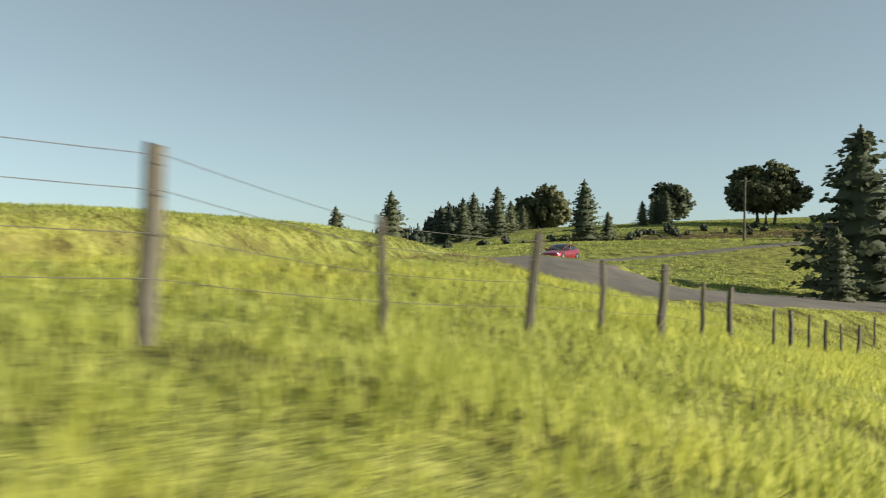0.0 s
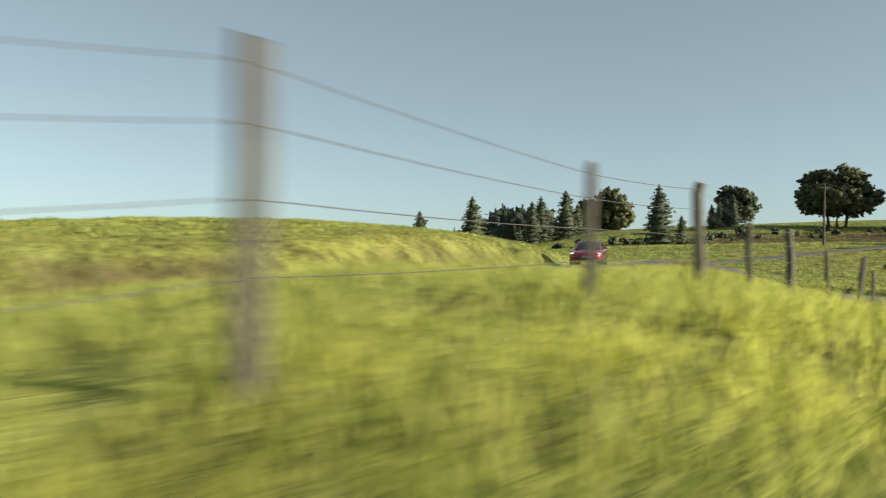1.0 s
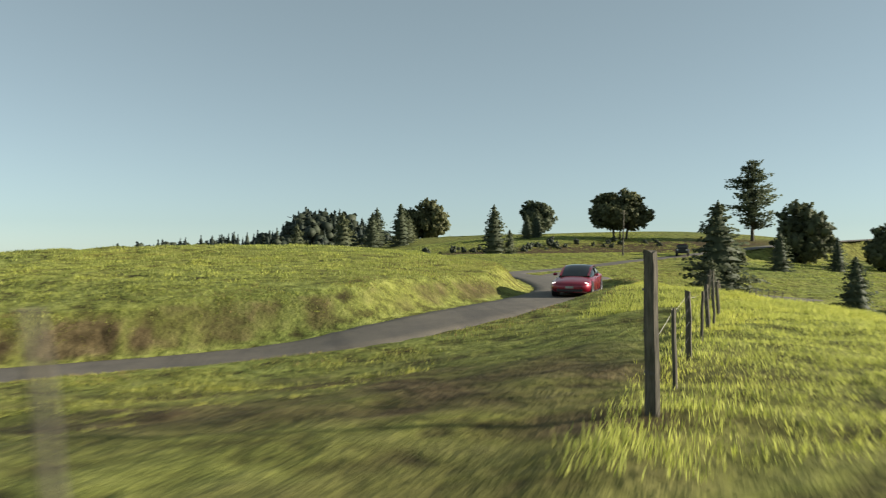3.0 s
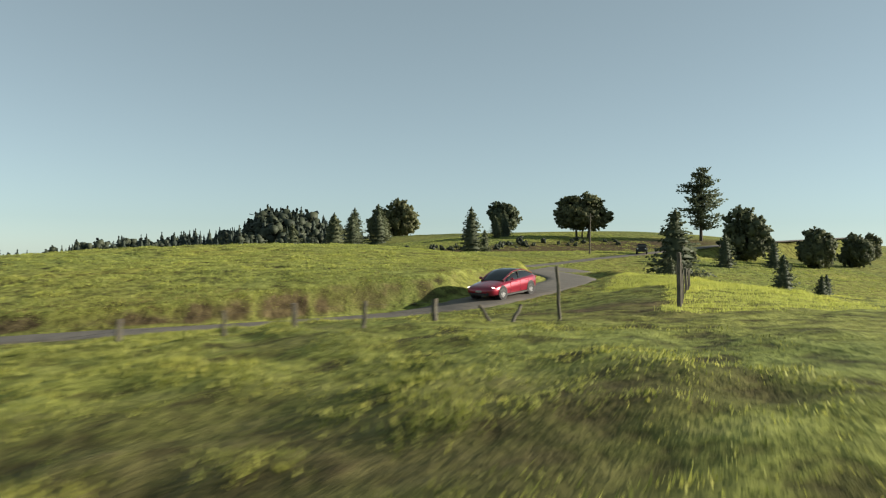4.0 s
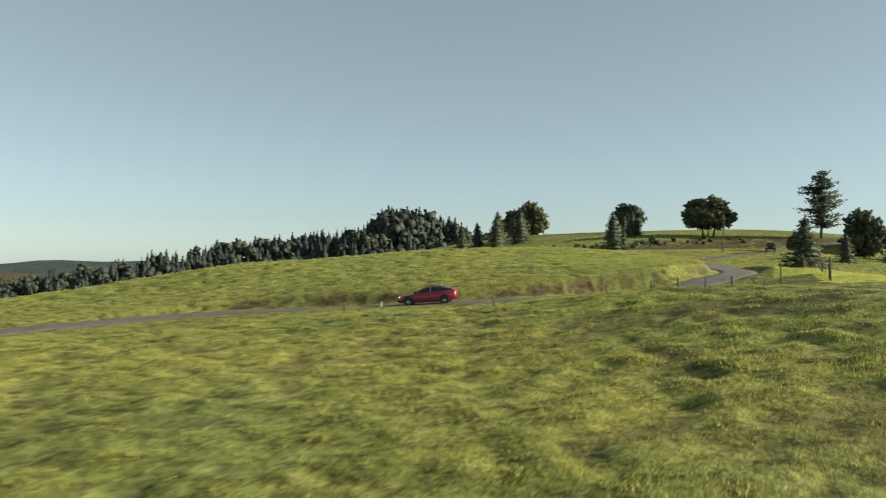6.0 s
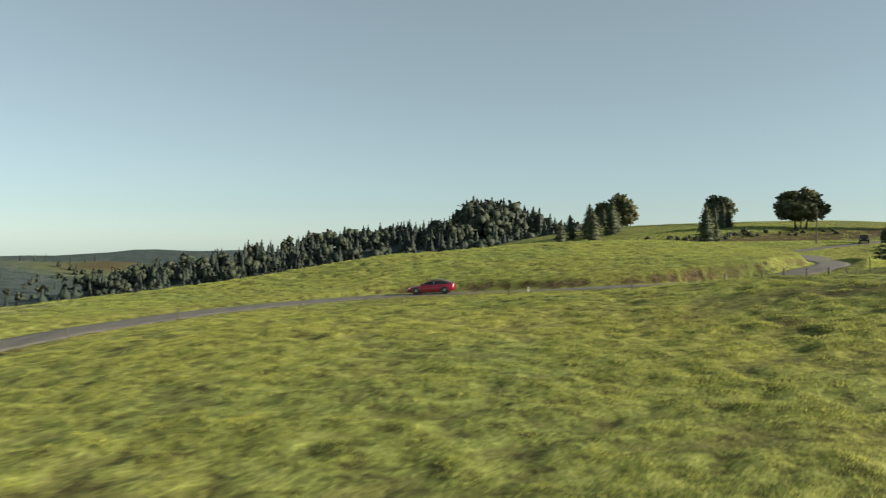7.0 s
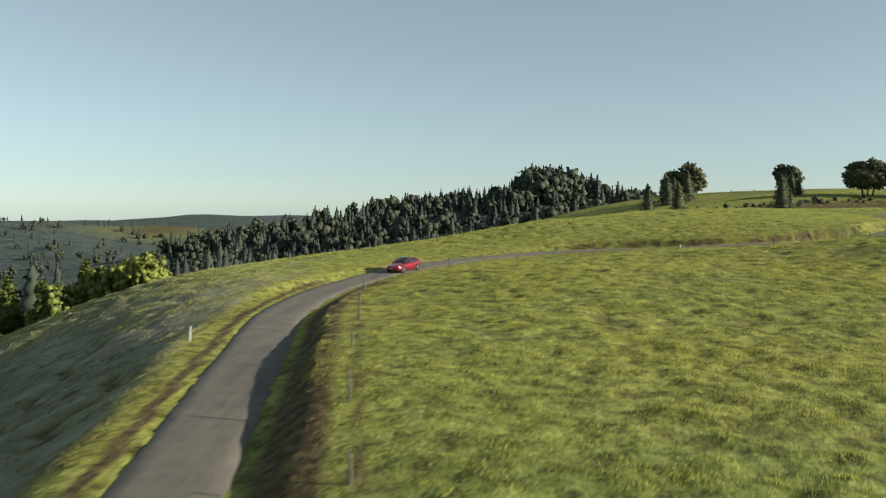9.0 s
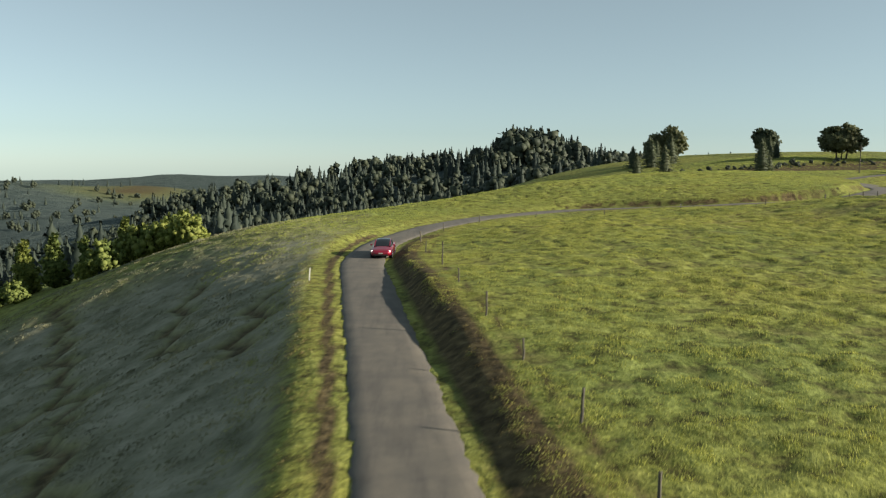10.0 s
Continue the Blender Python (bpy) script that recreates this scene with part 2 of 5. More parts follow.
BEYOND = [(57.9, 140.9, 7.2), (56.9, 197.6, 9.6), (18.4, 112.4, 3.2), (40, 125, 4.2), (90, 150, 9), (31, 233, 9), (95, 200, 11), (-20, 100, 0.5),
          (0, 150, 3), (-60, 150, -8), (-20, 220, 2), (40, 95, 3.6), (20, 40, -0.3), (40, 60, 1.5), (60, 77, 2.0), (90, 60, 0), (60, 20, -5),
          (120, -20, -8), (60, -60, -8), (0, -130, -7), (-60, -150, -7), (150, 150, 5), (200, 190, 7), (180, 60, 0), (-120, -160, -16),
          (40, 118, 3.1), (20, 116, 2.8), (57, 122, 4.2), (40, 131, 5.6), (22, 129, 4.7), (58, 133, 6.3)]
DISTANT = [(2, 625, 12), (40, 600, 9), (90, 560, 1), (150, 520, -2), (-60, 640, 2), (-128, 665, -4), (-200, 665, -16), (-280, 655, -31), (-380, 650, -48), (-500, 640, -68),
           (-100, 420, -34), (0, 420, -14), (80, 380, 0), (-50, 310, -17), (-150, 250, -42), (-250, 330, -62), (-300, 100, -66), (-300, -100, -55),
           (-350, 480, -70), (200, 400, 5), (350, 300, 5), (300, 100, 2), (300, -200, -12), (0, -400, -18), (-300, -300, -42), (600, 300, 4),
           (0, 900, -40), (-600, 300, -105), (-700, 700, -105), (600, -300, -4), (500, 700, -8), (-250, 900, -70)]
KNOTS = np.array(FIELD + FENCE_SIDE + ROADSIDE + NORTH_HILL + WEST + BEYOND + DISTANT, float)


def thin_plate(d):
    return np.where(d > 1e-6, d * d * np.log(np.maximum(d, 1e-6)), 0.0)


def solve_plate(k, soft):
    n = len(k)
    d = np.linalg.norm(k[:, None, :2] - k[None, :, :2], axis=2) / 50
    a = np.zeros((n + 3, n + 3))
    a[:n, :n] = thin_plate(d) + np.eye(n) * soft
    a[:n, n], a[:n, n + 1:], a[n, :n], a[n + 1:, :n] = 1, k[:, :2] / 50, 1, (k[:, :2] / 50).T
    return np.linalg.solve(a, np.concatenate([k[:, 2], np.zeros(3)]))


PLATE = solve_plate(KNOTS, 0.004)


def open_ground(x, y):
    """Height of the pasture within some 800 m, before the road is cut into it."""
    x, y = np.broadcast_arrays(np.asarray(x, float), np.asarray(y, float))
    cx, cy = -20.0, 20.0
    dx, dy = x - cx, y - cy
    r = np.hypot(dx, dy)
    k = np.minimum(1, 800 / np.maximum(r, 1e-6))
    px, py = cx + dx * k, cy + dy * k
    z = np.full(px.shape, PLATE[-3]) + PLATE[-2] * px / 50 + PLATE[-1] * py / 50
    for (kx, ky, _), w in zip(KNOTS, PLATE):
        z = z + w * thin_plate(np.hypot(px - kx, py - ky) / 50)
    return z


def far_ground(x, y):
    """Hills and valleys out to the horizon."""
    def hump(cx, cy, sx, sy, h, turn=0.0):
        c, s = math.cos(radians(turn)), math.sin(radians(turn))
        u, v = (x - cx) * c + (y - cy) * s, -(x - cx) * s + (y - cy) * c
        return h * np.exp(-(u / sx) ** 2 - (v / sy) ** 2)
    z = -95 + hump(-1150, 1500, 420, 520, 52, 35) + hump(-1700, 1300, 420, 400, 50) + hump(-690, 1680, 260, 170, 34) + hump(-900, 2700, 700, 420, 42) + hump(-200, 3000, 800, 420, 40)
    z = z + hump(900, 1500, 900, 600, 70) + hump(1800, 300, 900, 1200, 75) + hump(-2600, 900, 600, 1000, 50) + hump(300, -1200, 900, 700, 80)
    z = z + 7 * np.sin(x / 170 + 1.3) * np.sin(y / 210 + 0.4) + 4 * np.sin(x / 63 + y / 95)
    return z


def base_ground(x, y):
    x, y = np.broadcast_arrays(np.asarray(x, float), np.asarray(y, float))
    r = np.hypot(x + 20, y - 20)
    k = np.clip((r - 700) / 450, 0, 1)
    k = k * k * (3 - 2 * k)
    return open_ground(x, y) * (1 - k) + far_ground(x, y) * k


def smooth_line(points, step=0.5):
    """A Catmull-Rom line through the points, cut into even steps."""
    p = np.array(points, float)
    p = np.vstack([2 * p[0] - p[1], p, 2 * p[-1] - p[-2]])
    out = []
    for a, b, c, d in zip(p, p[1:], p[2:], p[3:]):
        n = max(2, int(np.linalg.norm(c - b) / step))
        for i in range(n):
            t = i / n
            out.append(0.5 * (2 * b + (c - a) * t + (2 * a - 5 * b + 4 * c - d) * t * t + (3 * b - a - 3 * c + d) * t ** 3))
    out.append(p[-2])
    return np.array(out)


MAIN_LINE = smooth_line(ROAD + ROAD_FAR)
SIDE_LINE = smooth_line(SIDE_ROAD)


def nearest(line, x, y, reach):
    """Distance to a line, signed (positive on the left of its run), and the line's height there; far points get a large distance."""
    x, y = np.asarray(x, float).ravel(), np.asarray(y, float).ravel()
    dist, z, side = np.full(x.shape, 1e3), np.zeros(x.shape), np.zeros(x.shape)
    lo, hi = line[:, :2].min(0) - reach, line[:, :2].max(0) + reach
    idx = np.nonzero((x > lo[0]) & (x < hi[0]) & (y > lo[1]) & (y < hi[1]))[0]
    tan = np.gradient(line[:, :2], axis=0)
    for part_ in np.array_split(idx, max(1, len(idx) // 20000)):
        if not len(part_):
            continue
        d2 = (x[part_, None] - line[None, :, 0]) ** 2 + (y[part_, None] - line[None, :, 1]) ** 2
        j = d2.argmin(1)
        ox, oy = x[part_] - line[j, 0], y[part_] - line[j, 1]
        tl = np.hypot(tan[j, 0], tan[j, 1])
        along, across = (ox * tan[j, 0] + oy * tan[j, 1]) / tl, (tan[j, 0] * oy - tan[j, 1] * ox) / tl
        dist[part_], side[part_] = np.sqrt(d2[np.arange(len(j)), j]), np.sign(across)
        slope = np.gradient(line[:, 2])[j] / tl
        z[part_] = line[j, 2] + np.clip(along, -0.6, 0.6) * slope
    return dist, z, side


def carve(z, line, x, y, half, verge, tilt=0.0, shelf=0.0):
    """Lays the ground to a road; shelf: how much wider the level verge is on the downhill side in the south."""
    shape = np.shape(z)
    d, rz, side = nearest(line, x, y, 12)
    level = np.clip((-40 - np.asarray(y, float).ravel()) / 12, 0, 1) * (side > 0) * shelf
    verge = verge + level
    rz = rz + tilt * side * np.minimum(d, half)
    zz = np.asarray(z).ravel()
    k = np.clip((d - half - 0.35 - level) / verge, 0, 1)
    k = k * k * (3 - 2 * k)
    zz = np.where(d < 900, rz * (1 - k) + zz * k, zz)
    sink = np.where(d < half - 0.1, 0.1, 0.0)
    return (zz - sink).reshape(shape), d.reshape(shape), side.reshape(shape)


def value_noise(x, y, scale, seed):
    """Smooth noise from 0 to 1 on a lattice of the given size."""
    rng = np.random.RandomState(seed)
    table = rng.rand(256, 256)
    u, v = x / scale, y / scale
    i, j = np.floor(u).astype(int), np.floor(v).astype(int)
    f, g = u - i, v - j
    f, g = f * f * (3 - 2 * f), g * g * (3 - 2 * g)
    t = lambda a, b: table[a % 256, b % 256]
    return (t(i, j) * (1 - f) + t(i + 1, j) * f) * (1 - g) + (t(i, j + 1) * (1 - f) + t(i + 1, j + 1) * f) * g


def lumps(x, y):
    """The small swells and hummocks of grazed ground."""
    return (0.05 * np.sin(x * 1.9 + 1.1 * np.sin(y * 0.9)) * np.sin(y * 2.3 + np.sin(x * 1.3))
            + 0.03 * np.sin(x * 0.63 + 2 * np.sin(y * 0.31)) * np.sin(y * 0.71 + 1.4 * np.sin(x * 0.23))
            + np.where(x < -27, 1.0, 0.35) * (0.06 * (value_noise(x, y, 1.9, 71) - 0.5) + 0.27 * (value_noise(x, y, 1.0, 72) - 0.5)))


def path_distance(x, y, pts):
    d = np.full(x.shape, 1e9)
    for a, b in zip(pts, pts[1:]):
        ax, ay, bx, by = a[0], a[1], b[0], b[1]
        t = np.clip(((x - ax) * (bx - ax) + (y - ay) * (by - ay)) / ((bx - ax) ** 2 + (by - ay) ** 2), 0, 1)
        d = np.minimum(d, np.hypot(x - ax - t * (bx - ax), y - ay - t * (by - ay)))
    return d


# dry runnels on the western slope
GULLIES = [[(-96, -98), (-99, -90), (-101, -85), (-104, -79), (-105, -73), (-108, -68), (-114, -55), (-118, -45), (-131, -22)], [(-108, -68), (-112, -70.5), (-116, -70), (-128, -72)],
           [(-94.6, -79), (-94, -74), (-94.4, -69), (-95, -64)], [(-99, -72), (-101.5, -66), (-103, -60), (-104, -50)], [(-100.5, -95), (-105, -90), (-109, -88)]]


def gully(x, y):
    """1 in the middle of a runnel, 0 away from it."""
    x, y = np.asarray(x, float), np.asarray(y, float)
    wx, wy = x + 0.7 * np.sin(y * 0.9) + 0.3 * np.sin(y * 2.3), y + 0.6 * np.sin(x * 0.8)
    d = np.full(x.shape, 1e9)
    near = (x < -90) & (x > -134) & (y < -15)
    if near.any():
        d[near] = np.minimum.reduce([path_distance(wx[near], wy[near], line) for line in GULLIES])
    return np.exp(-(d / 0.8) ** 2)


# HALF_SIDE exceeds the side lane's asphalt: the extra width replaces tree shade
HALF_ROAD, HALF_SIDE, SIDE_TILT = 1.85, 4.6, 0.05


def ground_height(x, y, rough=True):
    x, y = np.broadcast_arrays(np.asarray(x, float), np.asarray(y, float))
    z = base_ground(x, y)
    if rough:
        d, _, _ = nearest(MAIN_LINE, x, y, 12)
        z = z + lumps(x, y) * np.clip((d.reshape(z.shape) - 2) / 10, 0.15, 1) - 0.55 * gully(x, y)
    z, d2, _ = carve(z, SIDE_LINE, x, y, HALF_SIDE, 3.0, SIDE_TILT)
    z, d1, side = carve(z, MAIN_LINE, x, y, HALF_ROAD, 1.7, 0.0, 1.0)
    return z


def spread(lo, hi, step, grow, reach):
    """Even steps from lo to hi, then growing steps out to the reach on both sides."""
    mid = list(np.arange(lo, hi + 1e-6, step))
    out, s = [], step
    while sum(out) < reach:
        s *= grow
        out.append(s)
    c = np.cumsum(out)
    return np.array(list(lo - c[::-1]) + mid + list(hi + c))


def mesh_object(name, verts, faces, material=None, parent=None, smooth=True):
    me = bpy.data.meshes.new(name)
    verts = np.asarray(verts, np.float32).reshape(-1, 3)
    faces = np.asarray(faces, np.int32)
    me.vertices.add(len(verts))
    me.vertices.foreach_set("co", verts.ravel())
    me.loops.add(faces.size)
    me.loops.foreach_set("vertex_index", faces.ravel())
    me.polygons.add(len(faces))
    me.polygons.foreach_set("loop_start", np.arange(len(faces), dtype=np.int32) * faces.shape[1])
    me.update(calc_edges=True)
    if smooth:
        me.polygons.foreach_set("use_smooth", np.ones(len(faces), bool))
    if material:
        me.materials.append(material)
    ob = new(name, me)
    ob.parent = parent
    return ob


def part(name, bm, material, parent, label=""):
    """Links a bmesh as one mesh object under a thing or a part."""
    me = bpy.data.meshes.new(name)
    bm.to_mesh(me)
    bm.free()
    if material:
        me.materials.append(material)
    ob = new(name, me)
    ob.parent = parent
    return tagged(ob, label)


def build_ground():
    xs, ys = spread(-112, 20, 0.47, 1.09, 4300), spread(-122, 48, 0.47, 1.09, 4300)
    gx, gy = np.meshgrid(xs, ys)
    z = ground_height(gx, gy)
    nx, ny = len(xs), len(ys)
    i = np.arange(nx * ny).reshape(ny, nx)
    faces = np.stack([i[:-1, :-1], i[:-1, 1:], i[1:, 1:], i[1:, :-1]], -1).reshape(-1, 4)
    ob = mesh_object("ground", np.stack([gx, gy, z], -1), faces, M_GROUND)
    # bare earth on the cut banks and tracks, woods on the far hills
    gyx, gyy = np.gradient(z, ys, axis=0), np.gradient(z, xs, axis=1)
    steep = np.hypot(gyx, gyy)
    d, _, side = nearest(MAIN_LINE, gx, gy, 12)
    d, side = d.reshape(z.shape), side.reshape(z.shape)
    earth = np.clip((steep - 0.42) * 1.7, 0, 0.75) * (d < 4.6)
    patchy = np.clip((0.4 * value_noise(gx, gy, 2.6, 81) + 0.6 * value_noise(gx, gy, 0.9, 82) - 0.42) * 4, 0, 1)
    earth = earth * (0.5 + 0.45 * patchy) * np.where(gx > -21, 0.72, 1.0)
    undercut = np.exp(-((d - 2.95) / 0.6) ** 4) * (gx > -62) * (gx < -12) * (side > 0) * (0.4 + 0.62 * patchy) * np.where(gx > -28, 0.66, 1.0)
    earth = np.maximum(earth * 0.85, 0.9 * undercut)
    tufts = 0.4 * value_noise(gx, gy, 1.0, 72) + 0.3 * value_noise(gx, gy, 1.9, 71) + 0.3 * value_noise(gx, gy, 3.2, 24)
    earth = np.maximum(earth, np.clip((0.42 - tufts) * 4, 0, 0.4) * (gx < -26) * (gy < -14) * (gx > -86))
    worn = np.exp(-((gx + 33) / 14) ** 2 - ((gy + 47) / 13) ** 2) * np.clip((value_noise(gx, gy, 3.1, 83) - 0.45) * 3, 0, 1)
    earth = np.maximum(earth, 0.75 * worn)
    verge = np.exp(-((gx + 23) / 8) ** 2 - ((gy + 23) / 9) ** 2) * (0.33 + 0.52 * value_noise(gx, gy, 1.3, 84))
    earth = np.maximum(earth, np.clip(verge, 0, 0.72))
    earth = np.maximum(earth, 0.9 * np.exp(-((gx + 21.2) / 1.1) ** 2 - ((gy + 28.0) / 0.8) ** 2))
    right = np.where(gy < -36, (gx > -87).astype(float), 0)
    earth = np.maximum(earth, right * np.exp(-((d - 3.5) / 1.15) ** 4) * (gx < -70))
    earth = np.maximum(earth, 0.7 * right * np.exp(-((d - 5.6) / 0.25) ** 2) * (gx < -70))
    earth = np.maximum(earth, np.exp(-((d - 2.65) / 0.3) ** 4) * (side > 0) * (gy < -36))
    r = np.hypot(gx + 20, gy - 20)
    ranch = np.exp(-((gx - 48) / 50) ** 2 - ((gy - 124 - 0.1 * (gx - 48)) / 8) ** 2)
    earth = np.maximum(earth, np.clip(1.3 * ranch, 0, 1))
    wooded = np.clip((r - 700) / 200, 0, 1)
    wooded = np.maximum(wooded, np.clip((-gx - 155) / 50, 0, 1) * np.clip((gy + 60) / 60, 0, 1))
    wooded = np.maximum(wooded, np.clip((gy - 270 - 0.4 * gx) / 50, 0, 1) * np.clip((90 - gx) / 60, 0, 1))
    # mask of the painted shade on the slope west of the lane
    slope_shade = np.clip((d - 4.0) / 1.2, 0, 1) * (gx < -87) * np.clip((-30 - gy) / 14, 0, 1) * (gx > -170)
    runnel = gully(gx, gy)
    slope_shade = slope_shade * (1 - 0.95 * runnel)
    earth = np.maximum(earth, 0.8 * runnel)
    bare = np.exp(-((gx + 690) / 120) ** 2 - ((gy - 1650) / 110) ** 2)
    earth = np.maximum(earth, bare)
    wooded = wooded * (1 - np.clip(1.5 * bare, 0, 1))
    for name, values in (("earth", earth), ("wooded", wooded), ("slope_shade", slope_shade)):
        a = ob.data.attributes.new(name, "FLOAT", "POINT")
        a.data.foreach_set("value", values.astype(np.float32).ravel())
    return tagged(ob, "rolling green pasture with tussocks and bare earth on cut banks", "ground", kind="structure")


def build_road(name, line, half, label, lift=0.0, tilt=0.0):
    tan = np.gradient(line[:, :2], axis=0)
    tan /= np.linalg.norm(tan, axis=1)[:, None]
    nor = np.stack([-tan[:, 1], tan[:, 0]], 1)
    rng = np.random.RandomState(5)
    cross = np.array([-1, -0.92, -0.6, -0.2, 0.2, 0.6, 0.92, 1]) * half
    crown = np.array([-0.08, 0.03, 0.045, 0.055, 0.055, 0.045, 0.03, -0.08])
    verts = []
    for p, n in zip(line, nor):
        jl, jr = rng.normal(0, 0.05, 2)
        for j, (c, h) in enumerate(zip(cross, crown)):
            c2 = c + (jl if j < 2 else jr if j > 5 else 0)
            verts.append((p[0] + n[0] * c2, p[1] + n[1] * c2, p[2] + h + lift + tilt * c2))
    m = len(cross)
    i = np.arange(len(line) * m).reshape(len(line), m)
    faces = np.stack([i[:-1, 1:], i[:-1, :-1], i[1:, :-1], i[1:, 1:]], -1).reshape(-1, 4)[:, ::-1]
    ob = mesh_object(name, verts, faces, M_ASPHALT)
    return tagged(ob, label, "road", kind="structure")


build_ground()
build_road("road", MAIN_LINE, HALF_ROAD, "narrow grey asphalt country lane winding through pasture")
build_road("side_road", SIDE_LINE, HALF_SIDE, "asphalt side lane joining the country lane, widened in place of tree shade", -0.02, SIDE_TILT)



# ---- fences ----
def post_mesh(seed, height, radius, square=False):
    """A split or round post with a worn, uneven top; its foot lies below the ground."""
    rng = random.Random(seed)
    bm = bmesh.new()
    sides, rings = (8, 6)
    flat = [1 + rng.uniform(-0.16, 0.16) for _ in range(sides)]
    levels = [-0.35, 0.0, 0.3, 0.62, 0.9, 1.0]
    loops = []
    for j, lv in enumerate(levels):
        z = lv * height if lv > 0 else lv
        ring = []
        ox, oy = rng.uniform(-0.01, 0.01), rng.uniform(-0.01, 0.01)
        for i in range(sides):
            a = 2 * math.pi * i / sides + (math.pi / 8 if square else 0)
            r = radius * flat[i] * (1.08 - 0.12 * max(0, lv))
            if square:
                r *= 1.0 if i % 2 else 1.12
            top = rng.uniform(-0.035, 0.02) if j == len(levels) - 1 else 0
            ring.append(bm.verts.new((r * math.cos(a) + ox, r * math.sin(a) + oy, z + top)))
        loops.append(ring)
    for a, b in zip(loops, loops[1:]):
        for i in range(sides):
            bm.faces.new((a[i], a[(i + 1) % sides], b[(i + 1) % sides], b[i]))
    bm.faces.new(loops[-1])
    bm.faces.new(loops[0][::-1])
    me = bpy.data.meshes.new("post")
    bm.to_mesh(me)
    bm.free()
    me.materials.append(M_POST)
    return me


def strand(name, points, radius, material, parent, label=""):
    """A thin wire through the points, sagging a little between them."""
    verts, faces = [], []
    pts = []
    for a, b in zip(points, points[1:]):
        a, b = np.array(a), np.array(b)
        for k in range(5):
            t = k / 5
            p = a + (b - a) * t
            p[2] -= 0.012 * 4 * t * (1 - t)
            pts.append(p)
    pts.append(np.array(points[-1]))
    for j, p in enumerate(pts):
        for i in range(4):
            a = math.pi / 2 * i
            q = pts[min(j + 1, len(pts) - 1)] - pts[max(j - 1, 0)]
            n = np.array([-q[1], q[0], 0])
            n = n / (np.linalg.norm(n) + 1e-9)
            verts.append(p + n * radius * math.cos(a) + np.array([0, 0, radius * math.sin(a)]))
    for j in range(len(pts) - 1):
        for i in range(4):
            faces.append((4 * j + i, 4 * j + (i + 1) % 4, 4 * j + 4 + (i + 1) % 4, 4 * j + 4 + i))
    return tagged(mesh_object(name, verts, faces, material, parent, False), label)


POST_THICK = [post_mesh(s, 1.0, 0.042, s % 2 == 0) for s in range(3)]
POST_THIN = [post_mesh(s + 10, 1.0, 0.028) for s in range(3)]


def build_fence(label, posts, strands, rope=0, wide=1.0):
    """posts: x, y, height, lean along x, lean along y (degrees), thick or thin; rope: how many of the first posts carry a pale cord."""
    base = new("fence")
    rng = random.Random(len(posts))
    tops = []
    for x, y, h, lx, ly, thick in posts:
        z = float(ground_height(x, y, False))
        me = rng.choice(POST_THICK if thick else POST_THIN)
        ob = new("post", me)
        ob.parent = base
        ob.matrix_basis = pose(x, y, z, lx, ly, rng.uniform(0, 90)) @ Matrix.Diagonal((wide, wide, h, 1))
        tops.append((pose(x, y, z, lx, ly, 0), h))
    for k, level in enumerate(strands):
        pts = [tuple(m @ Vector((0, 0, h * level))) for m, h in tops]
        strand("wire", pts, 0.002, M_WIRE, base)
    if rope:
        pts = [tuple(m @ Vector((-0.05, 0.03, h * 0.9))) for m, h in tops[:rope]]
        strand("cord", [(-20.68, -28.01, 2.1)] + pts, 0.0032, M_ROPE, base, "pale electric fence cord")
    return tagged(base, label, "fence")


# the fence posts that the path passes: x, y, height of the top
PASSED = [(-19.56, -26.41, 2.32), (-18.1, -24.17, 2.42), (-16.64, -22.04, 2.31), (-15.7, -20.7, 2.4), (-14.74, -19.33, 2.31), (-13.68, -17.76, 2.36),
          (-12.6, -15.76, 2.33), (-11.72, -14.07, 2.4), (-10.71, -12.42, 2.27), (-9.68, -10.9, 2.49), (-8.46, -8.84, 2.36), (-7.4, -7.01, 2.44)]


def pasture_fence():
    rng = random.Random(3)
    posts = []
    for i, (x, y, top) in enumerate(PASSED):
        h = top - float(ground_height(x, y, False))
        posts.append((x, y, h, rng.uniform(-2, 2), -7 if i == 5 else rng.uniform(-3, 3), i % 2 == 1))
    line = [(-6.45, -5.28), (-5.47, -3.74), (-4.5, -2.43), (-3.45, -0.99), (-2.55, 0.45), (-1.58, 1.86), (-0.6, 3.35), (0.37, 4.95), (2.0, 7.15)]
    for i, (x, y) in enumerate(line):
        thick = i % 2 == 1
        posts.append((x, y, 0.92 if i == 1 else 0.86 if thick else 0.77, rng.uniform(-2, 2), 6 if thick else 1, thick))
    x, y = 2.0, 7.15
    for i in range(13):
        turn = radians(34 + i * 1.6)
        x, y = x + 1.75 * math.sin(turn), y + 1.75 * math.cos(turn)
        posts.append((x, y, 0.85, rng.uniform(-3, 3), rng.uniform(-2, 9), i % 2 == 0))
    return build_fence("weathered wooden post and wire fence in tall grass", posts, (0.93, 0.76, 0.55, 0.33), rope=3)


